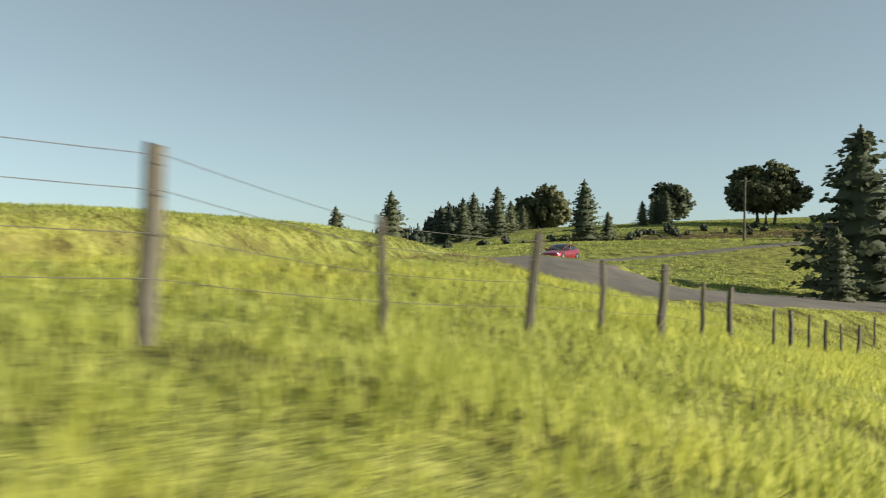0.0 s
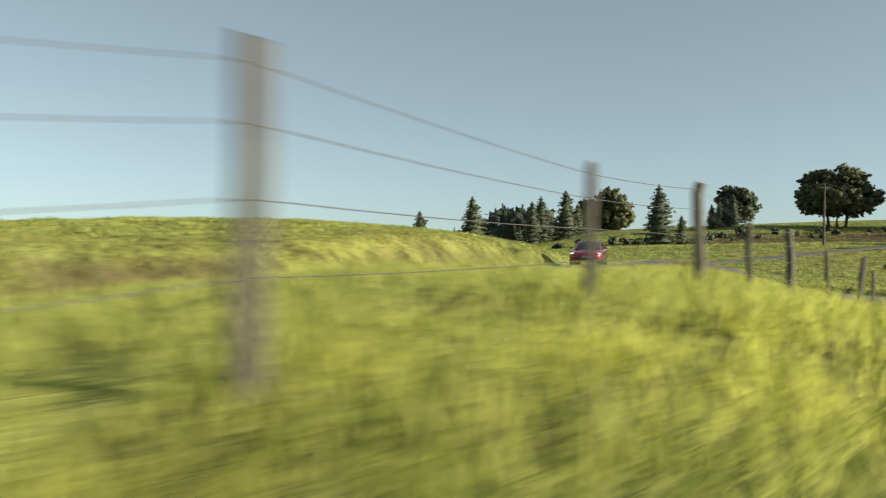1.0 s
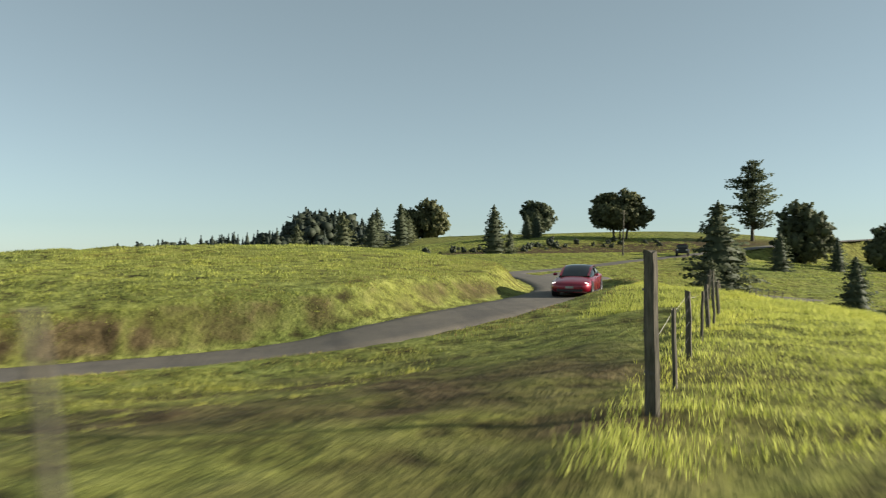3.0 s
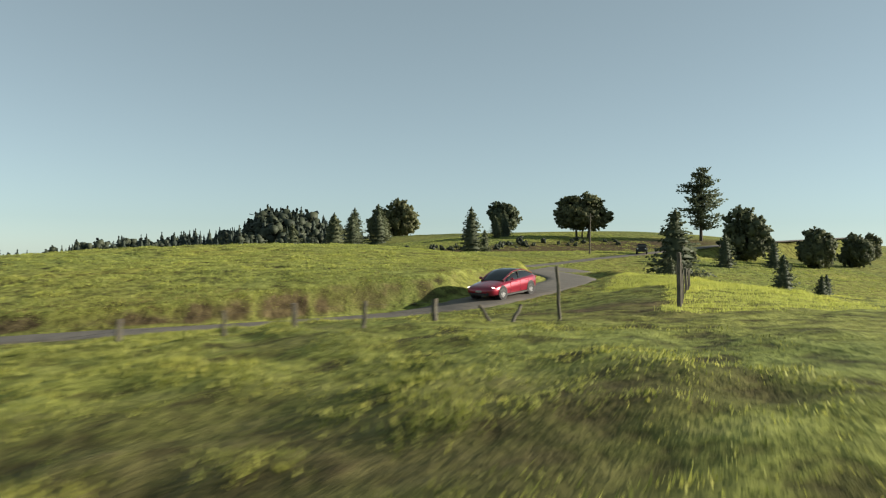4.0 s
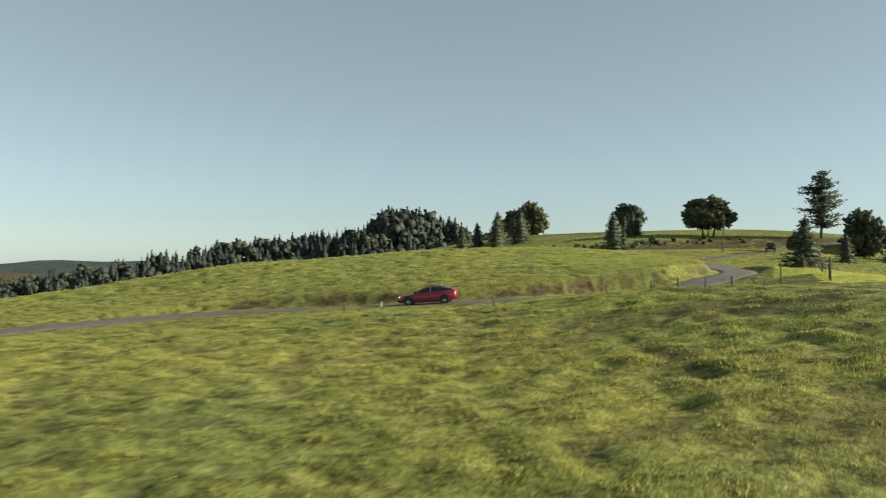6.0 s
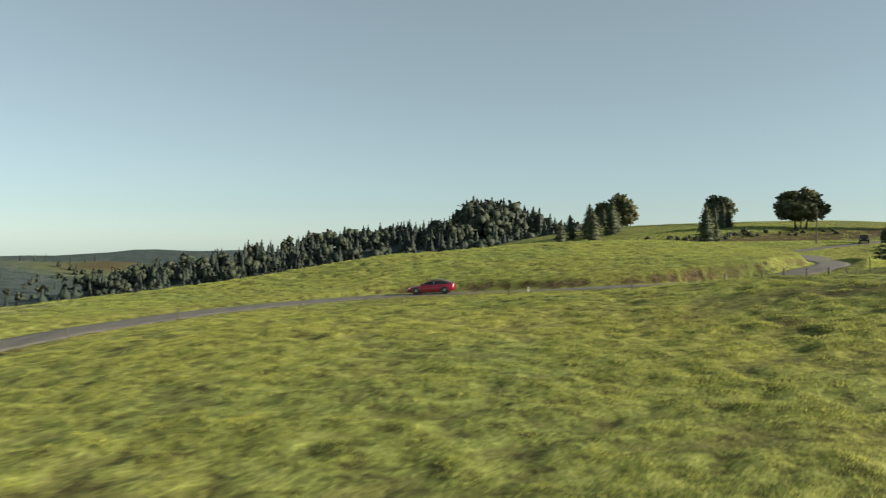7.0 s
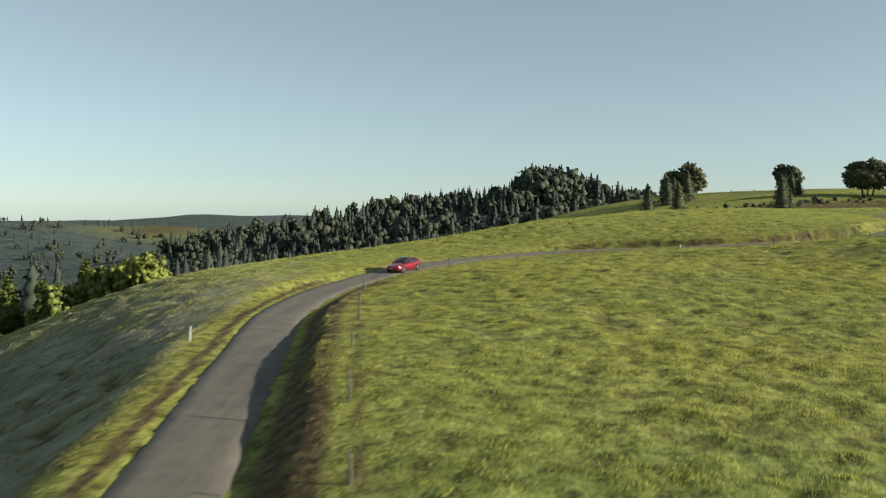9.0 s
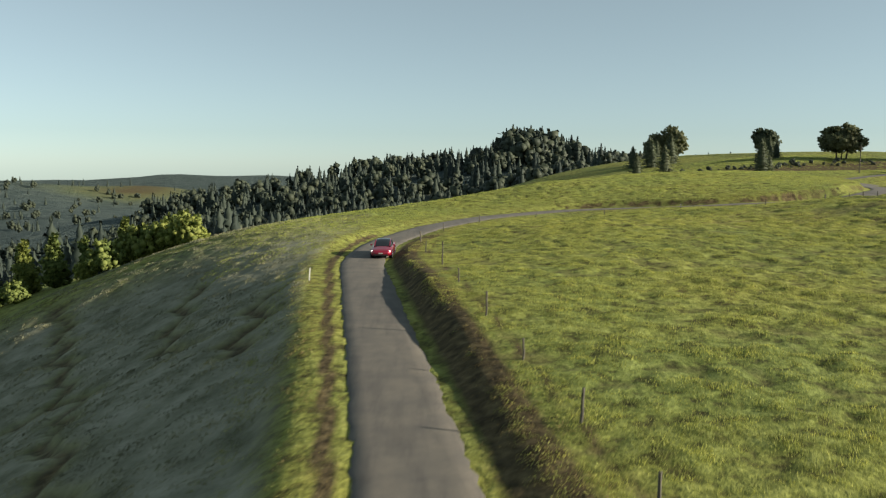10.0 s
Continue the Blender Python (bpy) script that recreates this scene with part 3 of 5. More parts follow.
def roadside_fence():
    posts = [(-25.4, -30.3, 1.35, 0, -9, False), (-26.8, -30.8, 0.5, 4, 38, False), (-27.4, -31.0, 0.5, 0, -36, False), (-28.6, -30.5, 0.55, 0, 3, True),
             (-30.2, -30.4, 0.55, 2, 2, False), (-31.7, -30.1, 0.58, -3, 0, True), (-33.2, -29.8, 0.55, 0, -4, False), (-35.5, -28.7, 0.58, 2, 2, True),
             (-41.9, -27.0, 0.66, 0, 0, False), (-50.6, -22.2, 0.66, 2, 1, True), (-59.2, -17.5, 0.66, 0, 2, False), (-68.14, -16.4, 0.66, 5, 24, False),
             (-76.3, -24.45, 0.95, 0, 3, True), (-81, -33, 0.9, 2, 0, False), (-83.6, -44, 1.0, -2, 2, True), (-83.2, -54, 1.0, 0, 0, False)]
    return build_fence("sagging roadside fence of thin weathered posts", posts, (0.85, 0.5), wide=1.5)


def bank_fence():
    posts = [(-82.1, -63.2, 1.75, 1, 4, False), (-81.4, -73, 0.9, -2, 0, False), (-80.5, -82.2, 1.25, 0, 0, False), (-79.6, -89.5, 0.9, 0, -2, False), (-78.7, -96.8, 1.2, 2, 0, False),
             (-78.1, -103, 1.1, 0, 2, False), (-77.4, -112, 1.2, 0, 0, False)]
    return build_fence("thin post fence along the top of the road bank", posts, (0.9, 0.6), wide=1.7)


def corner_post():
    x, y = -20.68, -28.01
    base = new("corner_post")
    z = float(ground_height(x, y, False))
    ob = new("post", post_mesh(41, 1.62, 0.064, True))
    ob.parent = base
    ob.matrix_basis = pose(x, y, z, 0, -1.5, 20)
    for level in (1.25, 0.85, 0.45):
        bm = bmesh.new()
        bmesh.ops.create_cone(bm, cap_ends=True, segments=10, radius1=0.073, radius2=0.073, depth=0.02)
        b = part("wire_band", bm, M_WIRE, base)
        b.matrix_basis = pose(x - 0.026 * level, y, z + level)
    return tagged(base, "thick split wooden corner post with wire bands", "post")


def marker_post(x, y, h):
    base = new("marker_post")
    z = float(ground_height(x, y, False))
    bm = bmesh.new()
    bmesh.ops.create_cube(bm, size=1, matrix=Matrix.Translation((0, 0, h / 2 - 0.1)) @ Matrix.Diagonal((0.1, 0.03, h + 0.2, 1)))
    bmesh.ops.bevel(bm, geom=bm.edges[:], offset=0.008, segments=2, affect="EDGES")
    part("post", bm, M_WHITE, base).matrix_basis = pose(x, y, z, 0, 4, 30)
    return tagged(base, "pale roadside marker post standing in the verge", "post")


M_WHITE = simple("pale_paint", (0.33, 0.33, 0.29), 0.6)
pasture_fence()
roadside_fence()
bank_fence()
corner_post()
marker_post(-91.6, -65.6, 0.9)
marker_post(-47.5, -12.8, 0.5)


# ---- trees ----
def blades(rng, centres, dirs, size, flat=0.5, heart=(0.0, 0.0, 0.0), blend=0.65):
    """Leaf sprays: one quad at each centre, turned at random round its direction, its face away from the crown's heart.
    Returns vertices, faces and the soft normals of the foliage."""
    n = len(centres)
    c, d = np.asarray(centres), np.asarray(dirs)
    d = d / (np.linalg.norm(d, axis=1)[:, None] + 1e-9)
    r = rng.normal(size=(n, 3))
    u = np.cross(d, r)
    u /= np.linalg.norm(u, axis=1)[:, None] + 1e-9
    s = (size * rng.uniform(0.6, 1.3, n))[:, None]
    a, b = d * s * 0.5, u * s * flat * 0.5
    out = c - np.asarray(heart)
    out /= np.linalg.norm(out, axis=1)[:, None] + 1e-9
    face = np.cross(b, a)
    face /= np.linalg.norm(face, axis=1)[:, None] + 1e-9
    turned = (face * out).sum(1) < 0
    b = np.where(turned[:, None], -b, b)
    face = np.where(turned[:, None], -face, face)
    nor = out * blend + face * (1 - blend)
    nor /= np.linalg.norm(nor, axis=1)[:, None] + 1e-9
    v = np.stack([c - a - b * 0.5, c - a * 0.2 + b, c + a + b * 0.3, c + a * 0.3 - b], 1).reshape(-1, 3)
    return v, np.arange(n * 4).reshape(n, 4), np.repeat(nor, 4, axis=0)


def foliage(name, v, f, nor, material, parent=None):
    ob = mesh_object(name, v, f, material, parent, True)
    ob.data.normals_split_custom_set_from_vertices(nor.astype(np.float32))
    return ob


def fir_cards(rng, h, r, lean=0.0, full=1.0, gaps=0.25, taper=0.8, twin=2, uneven=0.0):
    """Cards of a conifer crown of height h and base radius r: whorls of drooping boughs."""
    cs, ds = [], []
    levels = int(h / 0.26 * full) + 5
    for i in range(levels):
        f = (i + rng.uniform(-0.3, 0.3)) / levels
        z = h * (0.08 + 0.9 * f)
        reach = r * max(0.0, 1 - f) ** taper * rng.uniform(0.6, 1.15) + 0.15
        heavy = rng.uniform(0, 2 * math.pi)
        for _ in range(int(rng.integers(6, 10))):
            if rng.random() < gaps:
                continue
            a = rng.uniform(0, 2 * math.pi)
            m = max(2, int(reach / 0.33))
            ln = reach * rng.uniform(0.75, 1.12) * (1 + uneven * math.cos(a - heavy))
            for k in range(m):
                q = (k + 0.7) / m
                droop = -0.28 * q * ln + 0.16 * q * q * ln
                for _ in range(twin):
                    cs.append((math.cos(a) * q * ln + rng.normal(0, 0.1) + lean * z, math.sin(a) * q * ln + rng.normal(0, 0.1), z + droop + rng.normal(0, 0.08)))
                    side = rng.uniform(-0.9, 0.9)
                    ds.append((math.cos(a + side), math.sin(a + side), rng.uniform(-0.55, 0.1)))
    for k in range(4):
        cs.append((lean * h, 0, h * (0.94 + 0.02 * k)))
        ds.append((rng.normal(0, 0.2), rng.normal(0, 0.2), 1))
    return np.array(cs), np.array(ds)


def clump_cards(rng, blobs, per, sprays=12):
    """Cards of a broadleaf crown: clumps scattered in the outer shells of the blobs (x, y, z, rx, rz)."""
    cs, ds = [], []
    for x, y, z, rx, rz in blobs:
        n = max(6, int(per * rx * rx))
        clumps = rng.normal(size=(max(4, n // 12), 3))
        clumps /= np.linalg.norm(clumps, axis=1)[:, None]
        clumps *= rng.uniform(0.78, 1.06, len(clumps))[:, None]
        for c in clumps:
            for _ in range(sprays):
                p = c + rng.normal(0, 0.12, 3)
                cs.append((x + p[0] * rx, y + p[1] * rx, z + p[2] * rz))
                ds.append(p + rng.normal(0, 0.8, 3))
    return np.array(cs), np.array(ds)


def trunk_bm(rng, h, r, limbs=()):
    bm = bmesh.new()

    def tube(a, b, ra, rb, seg=7):
        a, b = Vector(a), Vector(b)
        m = (b - a).to_track_quat("Z", "Y").to_matrix().to_4x4()
        bmesh.ops.create_cone(bm, cap_ends=True, segments=seg, radius1=ra, radius2=rb, depth=(b - a).length, matrix=Matrix.Translation((a + b) / 2) @ m)
    prev, pr = (0, 0, -0.6), r * 1.25
    for k in range(1, 5):
        f = k / 4
        p = (rng.normal(0, 0.04) * h * 0.3, rng.normal(0, 0.04) * h * 0.3, h * f)
        q = r * (1 - 0.85 * f)
        tube(prev, p, pr, q)
        prev, pr = p, q
    for a, b, ra in limbs:
        tube(a, b, ra, ra * 0.4, 6)
    return bm


def cube_sphere(n=3):
    """Vertices and quads of a round lump of radius 1."""
    index, verts, quads = {}, [], []

    def corner(p):
        if p not in index:
            index[p] = len(verts)
            v = Vector([2 * k / n - 1 for k in p]).normalized()
            verts.append(tuple(v))
        return index[p]
    for axis in range(3):
        for side in (0, n):
            for i in range(n):
                for j in range(n):
                    q = []
                    for a, b in ((i, j), (i + 1, j), (i + 1, j + 1), (i, j + 1)):
                        p = [a, b]
                        p.insert(axis, side)
                        q.append(corner(tuple(p)))
                    quads.append(q if (side > 0) != (axis == 1) else q[::-1])
    return np.array(verts), np.array(quads)


LUMP_FINE, LUMP_COARSE = cube_sphere(3), cube_sphere(2)


def lumps_mesh(rng, blobs, fill=0.82, shape=LUMP_FINE):
    """Uneven solid boughs: one rough lump in each blob."""
    vs, fs, ns = [], [], []
    lump_v, lump_f = shape
    for x, y, z, rx, rz in blobs:
        k = fill * rng.uniform(0.78, 1.15, len(lump_v))[:, None]
        fs.append(lump_f + sum(len(v) for v in vs))
        vs.append(np.array((x, y, z)) + lump_v * k * np.array((rx, rx, rz)))
        ns.append(lump_v)
    return np.concatenate(vs), np.concatenate(fs), np.concatenate(ns)


def spire_mesh(rng, h, r, taper=0.8, sides=10, tiers=8, fill=0.8):
    """The solid heart of a conifer: ragged skirts of boughs, one above the other."""
    vs, ns, rings = [], [], 2 * tiers + 1
    for i in range(rings):
        f = i / (rings - 1)
        reach = fill * r * max(0.02, 1 - f) ** taper * (1.0 if i % 2 == 0 else 0.62)
        for k in range(sides):
            a = 2 * math.pi * (k + 0.5 * (i % 2)) / sides
            q = reach * rng.uniform(0.7, 1.2)
            vs.append((q * math.cos(a), q * math.sin(a), h * (0.04 + 0.95 * f) - 0.35 * (q if i % 2 == 0 else 0) * 0.5))
            ns.append((math.cos(a), math.sin(a), 0.45))
    fs = [(i * sides + k, i * sides + (k + 1) % sides, (i + 1) * sides + (k + 1) % sides, (i + 1) * sides + k) for i in range(rings - 1) for k in range(sides)]
    n = np.array(ns)
    return np.array(vs), np.array(fs), n / np.linalg.norm(n, axis=1)[:, None]


def joined(a, b):
    return np.concatenate([a[0], b[0]]), np.concatenate([a[1], b[1] + len(a[0])]), np.concatenate([a[2], b[2]])


def pine_cards(rng, h, r):
    """Cards of a tall open pine: uneven boughs that lift at their ends, with gaps between the storeys."""
    cs, ds = [], []
    storeys = 17
    for i in range(storeys):
        f = 0.17 + 0.8 * (i + rng.uniform(-0.25, 0.25)) / storeys
        swell = min(1.0, 0.55 + 1.4 * (f - 0.17)) if f < 0.5 else max(0.12, 1.0 - ((f - 0.5) / 0.5) ** 1.4 * 0.85)
        for _ in range(int(rng.integers(5, 8))):
            a, ln = rng.uniform(0, 2 * math.pi), r * swell * rng.uniform(0.45, 1.15)
            for k in range(max(3, int(ln / 0.35))):
                q = (k + 0.6) / max(3, int(ln / 0.35))
                wide = 0.25 + 0.3 * q
                for _ in range(5):
                    cs.append((math.cos(a) * q * ln + rng.normal(0, wide), math.sin(a) * q * ln + rng.normal(0, wide), h * f - 0.12 * ln * q + 0.2 * ln * q * q + rng.normal(0, 0.3)))
                    t = a + rng.uniform(-0.9, 0.9)
                    ds.append((math.cos(t), math.sin(t), rng.uniform(-0.1, 0.7)))
    return np.array(cs), np.array(ds)


def dome(rng, r, low, high, n, size, wobble=0.14, notch=0.0, sweep=0.0):
    """Boughs all over a rounded crown from height low to high: x, y, z, radius, half height."""
    out, mid, half = [], low + (high - low) * 0.42, (high - low) / 2
    for k in range(n):
        u = 1 - 2 * (k + 0.5) / n
        a = 2.399963 * k + rng.uniform(-0.3, 0.3)
        c = math.sqrt(1 - u * u)
        q = (1 + rng.uniform(-wobble, wobble)) * (1 - size)
        x, y = r * q * c * math.cos(a), r * q * c * math.sin(a)
        up = (high - mid) if u > 0 else (mid - low)
        z = mid + up * q * u * (1 - notch * math.exp(-(x / (0.22 * r)) ** 2) * (u > 0))
        z += sweep * x * 0.25
        out.append((x + sweep * (z - mid) * 0.22, y, z, r * size * rng.uniform(0.8, 1.25), half * size * rng.uniform(0.85, 1.3)))
    for k in range(n // 5):
        d = rng.normal(size=3)
        d *= rng.uniform(0.1, 0.5) / np.linalg.norm(d)
        out.append((d[0] * r, d[1] * r, mid + d[2] * half, r * 0.36, half * 0.36))
    return out


def tree_thing(name, label, kind, seed, h, r, material, group=""):
    """A tree at the origin: trunk and crown."""
    rng = np.random.default_rng(seed)
    base = new(name)
    if kind == "fir":
        part("trunk", trunk_bm(rng, h * 0.95, 0.02 * h + 0.05), M_BARK, base)
        c, d = fir_cards(rng, h, r, 0, 1.0, 0.1, 0.72, 2, 0.25)
        v, f, nor = joined(spire_mesh(rng, h, r, 0.72, 12, 10, 0.68), blades(rng, c, d, 0.44, 0.65, (0, 0, h * 0.3), 0.65))
    elif kind == "pine":     # open, layered
        part("trunk", trunk_bm(rng, h * 0.96, 0.017 * h + 0.05), M_BARK, base)
        c, d = pine_cards(rng, h, r)
        v, f, nor = blades(rng, c, d, 0.75, 0.6, (0, 0, h * 0.4), 0.5)
    else:
        blobs, limbs = [], []
        if kind == "oak":    # two trunks, broad lobed crown
            for tx in (-0.2 * r, 0.22 * r):
                limbs.append(((tx, 0, -0.5), (tx * 1.5, 0, h * 0.5), 0.028 * h))
            blobs = dome(rng, r * 1.04, h * 0.16, h * 1.02, 72, 0.22, 0.24, 0.2)
            blobs = [b for b in blobs if b[2] > h * 0.3 or abs(b[0]) > 0.42 * r]
            for x, y, z, _, _ in blobs[::6]:
                limbs.append(((x * 0.25, y * 0.15, h * 0.2), (x * 0.85, y * 0.85, z), 0.012 * h))
        elif kind == "lean":  # a short trunk and a crown swept to one side
            blobs = dome(rng, r, h * 0.14, h * 1.02, 50, 0.25, 0.28, 0.12, -0.5)
            for x, y, z, _, _ in blobs[::6]:
                limbs.append(((0, 0, h * 0.12), (x * 0.8, y * 0.8, z), 0.012 * h))
        elif kind == "round":
            blobs = dome(rng, r * 1.03, h * 0.03, h * 1.05, 54, 0.25, 0.3, 0.0, rng.uniform(-0.4, 0.4))
            for x, y, z, _, _ in blobs[::7]:
                limbs.append(((0, 0, h * 0.15), (x * 0.8, y * 0.8, z), 0.01 * h))
        else:                # poplar
            for k in range(14):
                f_ = (k + 1) / 15
                blobs.append((rng.normal(0, 0.25) * r, rng.normal(0, 0.25) * r, h * (0.1 + 0.82 * f_), r * (1.05 - 0.7 * f_) * rng.uniform(0.7, 1.05), h * 0.1))
        part("trunk", trunk_bm(rng, h * (0.5 if kind not in ("oak", "lean") else 0.25), 0.022 * h + 0.04, limbs), M_BARK, base)
        c, d = clump_cards(rng, blobs, 105 if kind != "poplar" else 260)
        v, f, nor = joined(lumps_mesh(rng, blobs, 0.68), blades(rng, c, d, 0.42 if h < 9 else 0.56, 0.85, (0, 0, h * 0.4), 0.65))
    foliage("crown", v, f, nor, material, base)
    return tagged(base, label, "tree", group)


def plant(ob, x, y, scale=1.0, turn=0.0, sink=0.15, first=False):
    z = float(ground_height(x, y, False)) - sink
    m = pose(x, y, z, 0, 0, turn)
    t = ob if first else copy_thing(ob, m)
    t.matrix_basis = m @ Matrix.Diagonal((scale, scale, scale, 1))
    return t


def build_trees():
    oak = tree_thing("oak_tree", "broad dark oak with two trunks on the grassy hill", "oak", 1, 11.6, 6.4, M_OAK)
    plant(oak, 57.9, 141, 1.0, -22, first=True)
    t = tree_thing("hill_tree", "dense rounded broadleaf tree leaning on the hill crest", "lean", 2, 9.6, 4.7, M_OAK)
    plant(t, 56.9, 197.6, 1.1, -15, first=True)
    fir = tree_thing("fir_tree", "dense dark green fir with boughs to the ground", "fir", 3, 9.2, 4.1, M_FIR)
    plant(fir, 17.8, 33.5, first=True)
    tall = tree_thing("pine_tree", "tall open-branched dark pine", "pine", 4, 20.0, 6.2, M_FIR)
    plant(tall, 86.7, 131, first=True)
    con = tree_thing("conifer", "dark green conifer standing on the pasture edge", "fir", 5, 9.8, 3.5, M_FIR, "conifers on the pasture edge")
    plant(con, 18.4, 112.4, first=True)
    rnd = tree_thing("broadleaf_tree", "dark rounded broadleaf tree beyond the pasture", "round", 6, 9.6, 4.4, M_OAK, "broadleaf trees beyond the pasture")
    plant(rnd, 59.7, 76.6, first=True)
    # more of the same kinds: x, y, scale, turn
    for x, y, s, a in ((23, 117, 0.55, 40), (10, 171, 1.15, 80), (2, 168, 1.0, 200), (-3, 175, 0.85, 20), (40, 150, 0.6, 130), (36, 146, 0.5, 10),
                       (-19, 112, 0.85, 60), (-10.7, 112, 0.98, 33), (5, 181, 1.1, 10), (14, 182, 0.8, 70), (46, 175, 0.6, 15), (50, 178, 0.75, 90), (30, 238, 1.0, 77), (22, 228, 0.8, 5),
                       (42, 58, 0.55, 5), (13.6, 27.6, 0.36, 0), (22, 20.2, 0.6, 50), (30, 24, 0.4, 150), (36, 30, 0.35, 15), (54, 62, 0.5, 44)):
        plant(con, x, y, s, a)
    for x, y, s, a in ((31, 233, 1.35, 20), (24, 236, 1.1, 140), (66, 66, 0.7, 80), (78, 70, 0.62, 10), (92, 84, 0.5, 60), (99, 88, 0.4, 0), (110, 74, 0.6, 99), (122, 92, 0.5, 10),
                       (54, 92, 0.45, 200), (38, 62, 0.3, 10), (130, 120, 0.5, 30), (150, 128, 0.45, 70), (165, 140, 0.4, 10)):
        plant(rnd, x, y, s, a)
    pop = tree_thing("poplar", "light green poplar at the foot of the slope", "poplar", 7, 9.5, 1.9, M_BRIGHT, "light trees below the slope")
    plant(pop, -143, 9.5, first=True)
    for x, y, s, a in ((-139, 12, 0.8, 70), (-133, 14, 0.95, 10), (-150, 14, 1.05, 33)):
        plant(pop, x, y, s, a)
    brt = tree_thing("light_tree", "bushy light green tree catching the sun", "round", 8, 6.2, 3.3, M_BRIGHT, "light trees below the slope")
    plant(brt, -128, 8, first=True)
    for x, y, s, a in ((-124, 6, 0.9, 80), (-120, 2, 0.8, 140), (-118.5, 0, 0.75, 30), (-132, 2, 0.85, 200), (-146, 2, 0.6, 10), (-123, 12, 1.1, 50), (-137, 6, 0.5, 50), (-110, 24, 0.35, 0), (-152, 6, 0.8, 20)):
        plant(brt, x, y, s, a)


def build_forest():
    """The woods on the ridges, and the scrub on the slope below: too many to count."""
    rng = np.random.default_rng(11)
    protos = []
    for k in range(7):
        c, d = fir_cards(rng, 9.0, 2.3, 0, 0.1, 0.7, 0.8, 1)
        v, f, nor = joined(spire_mesh(rng, 9.0, 2.3, 0.8, 7, 5, 0.95), blades(rng, c, d, 0.9, 0.6, (0, 0, 2.5), 0.8))
        protos.append((v / 9, f, nor))
    rounds = []
    for k in range(6):
        blobs = dome(rng, 0.4, 0.05, 1.0, 9, 0.4, 0.25)
        c, d = clump_cards(rng, blobs, 260, 1)
        v, f, nor = joined(lumps_mesh(rng, blobs, 0.9, LUMP_COARSE), blades(rng, c, d, 0.17, 0.85, (0, 0, 0.35), 0.8))
        rounds.append((v, f, nor))
    places = []

    def scatter(n, x0, x1, y0, y1, h0, h1, conifer, keep=lambda x, y: True):
        k = 0
        while k < n:
            x, y = rng.uniform(x0, x1), rng.uniform(y0, y1)
            if keep(x, y):
                places.append((x, y, rng.uniform(h0, h1), rng.random() < conifer))
                k += 1
    # the tall wood on the ridge
    scatter(70, -5, 60, 570, 650, 17, 26, 0.75)
    scatter(60, 60, 130, 520, 600, 11, 18, 0.75)
    scatter(60, 0, 40, 600, 650, 22, 30, 0.6)
    scatter(70, 50, 150, 430, 560, 9, 16, 0.8)
    # the wooded slope that falls to the west
    edge = lambda x, y: y > 330 - 0.55 * (x + 100)
    scatter(680, -330, 40, 300, 660, 11, 19, 0.62, edge)
    scatter(380, -420, -110, 190, 520, 11, 20, 0.8)
    scatter(300, -260, -125, 60, 240, 8, 15, 0.88)
    scatter(220, -420, -200, -40, 200, 10, 18, 0.7)
    scatter(70, -150, -40, 610, 690, 7, 14, 0.6)
    scatter(70, -70, 40, 250, 420, 8, 14, 0.5, lambda x, y: y > 280)
    scatter(420, -460, -130, 60, 520, 9, 18, 0.8)
    # woods across the valley
    scatter(320, -1500, -450, 600, 1700, 9, 16, 0.5)
    # dark brush along the cut below the oak hill
    for _ in range(45):
        x = rng.uniform(-6, 64)
        places.append((x, 122 + 0.16 * x + rng.normal(0, 2.5), rng.uniform(0.9, 2.2), False))
    places.extend([(-128, 665, 17, False), (-125, 668, 15, False), (-113.6, 694, 20, True), (-150, 660, 11, True)])
    out = {True: [], False: []}
    for x, y, h, con in places:
        con = con or (h > 5 and x > -190 and y < 270)      # only firs at the foot of the pasture
        v, f, nor = (protos if con else rounds)[int(rng.integers(0, 6))]
        a = rng.uniform(0, 6.28)
        c, s = math.cos(a), math.sin(a)
        w = h * rng.uniform(0.85, 1.3)
        z = float(base_ground(x, y))
        m = np.stack([x + w * (v[:, 0] * c - v[:, 1] * s), y + w * (v[:, 0] * s + v[:, 1] * c), z - 0.4 + h * v[:, 2]], 1)
        out[con].append((m, f, np.stack([nor[:, 0] * c - nor[:, 1] * s, nor[:, 0] * s + nor[:, 1] * c, nor[:, 2]], 1)))
    for con, name, label, mat in ((True, "conifer_forest", "dark conifer woods covering the ridge and valley slopes", M_FIR_FAR), (False, "broadleaf_forest", "olive broadleaf woods mixed into the ridge forest", M_OAK_FAR)):
        start = np.cumsum([0] + [len(m) for m, _, _ in out[con]])
        ob = foliage(name, np.concatenate([m for m, _, _ in out[con]]), np.concatenate([f + k for (_, f, _), k in zip(out[con], start)]), np.concatenate([k for _, _, k in out[con]]), mat)
        tagged(ob, label, "forest", kind="stuff")


M_FIR_FAR = leaf_material("far_firs", (0.026, 0.037, 0.031), (0.05, 0.064, 0.045), trans=0.12)
M_OAK_FAR = leaf_material("far_broadleaf", (0.036, 0.046, 0.031), (0.075, 0.085, 0.05), trans=0.12)
build_trees()
build_forest()


# ---- the red car ----
def car_paint():
    n = Nodes("red_paint")
    n.colour((n.ramp(n.noise(3, 2), 0, [(0.3, (0.23, 0.002, 0.02)), (0.7, (0.27, 0.003, 0.025))]), 0))
    n.set(Roughness=0.35, Metallic=0.35, Coat_Weight=1.0, Coat_Roughness=0.05)
    return n.mat


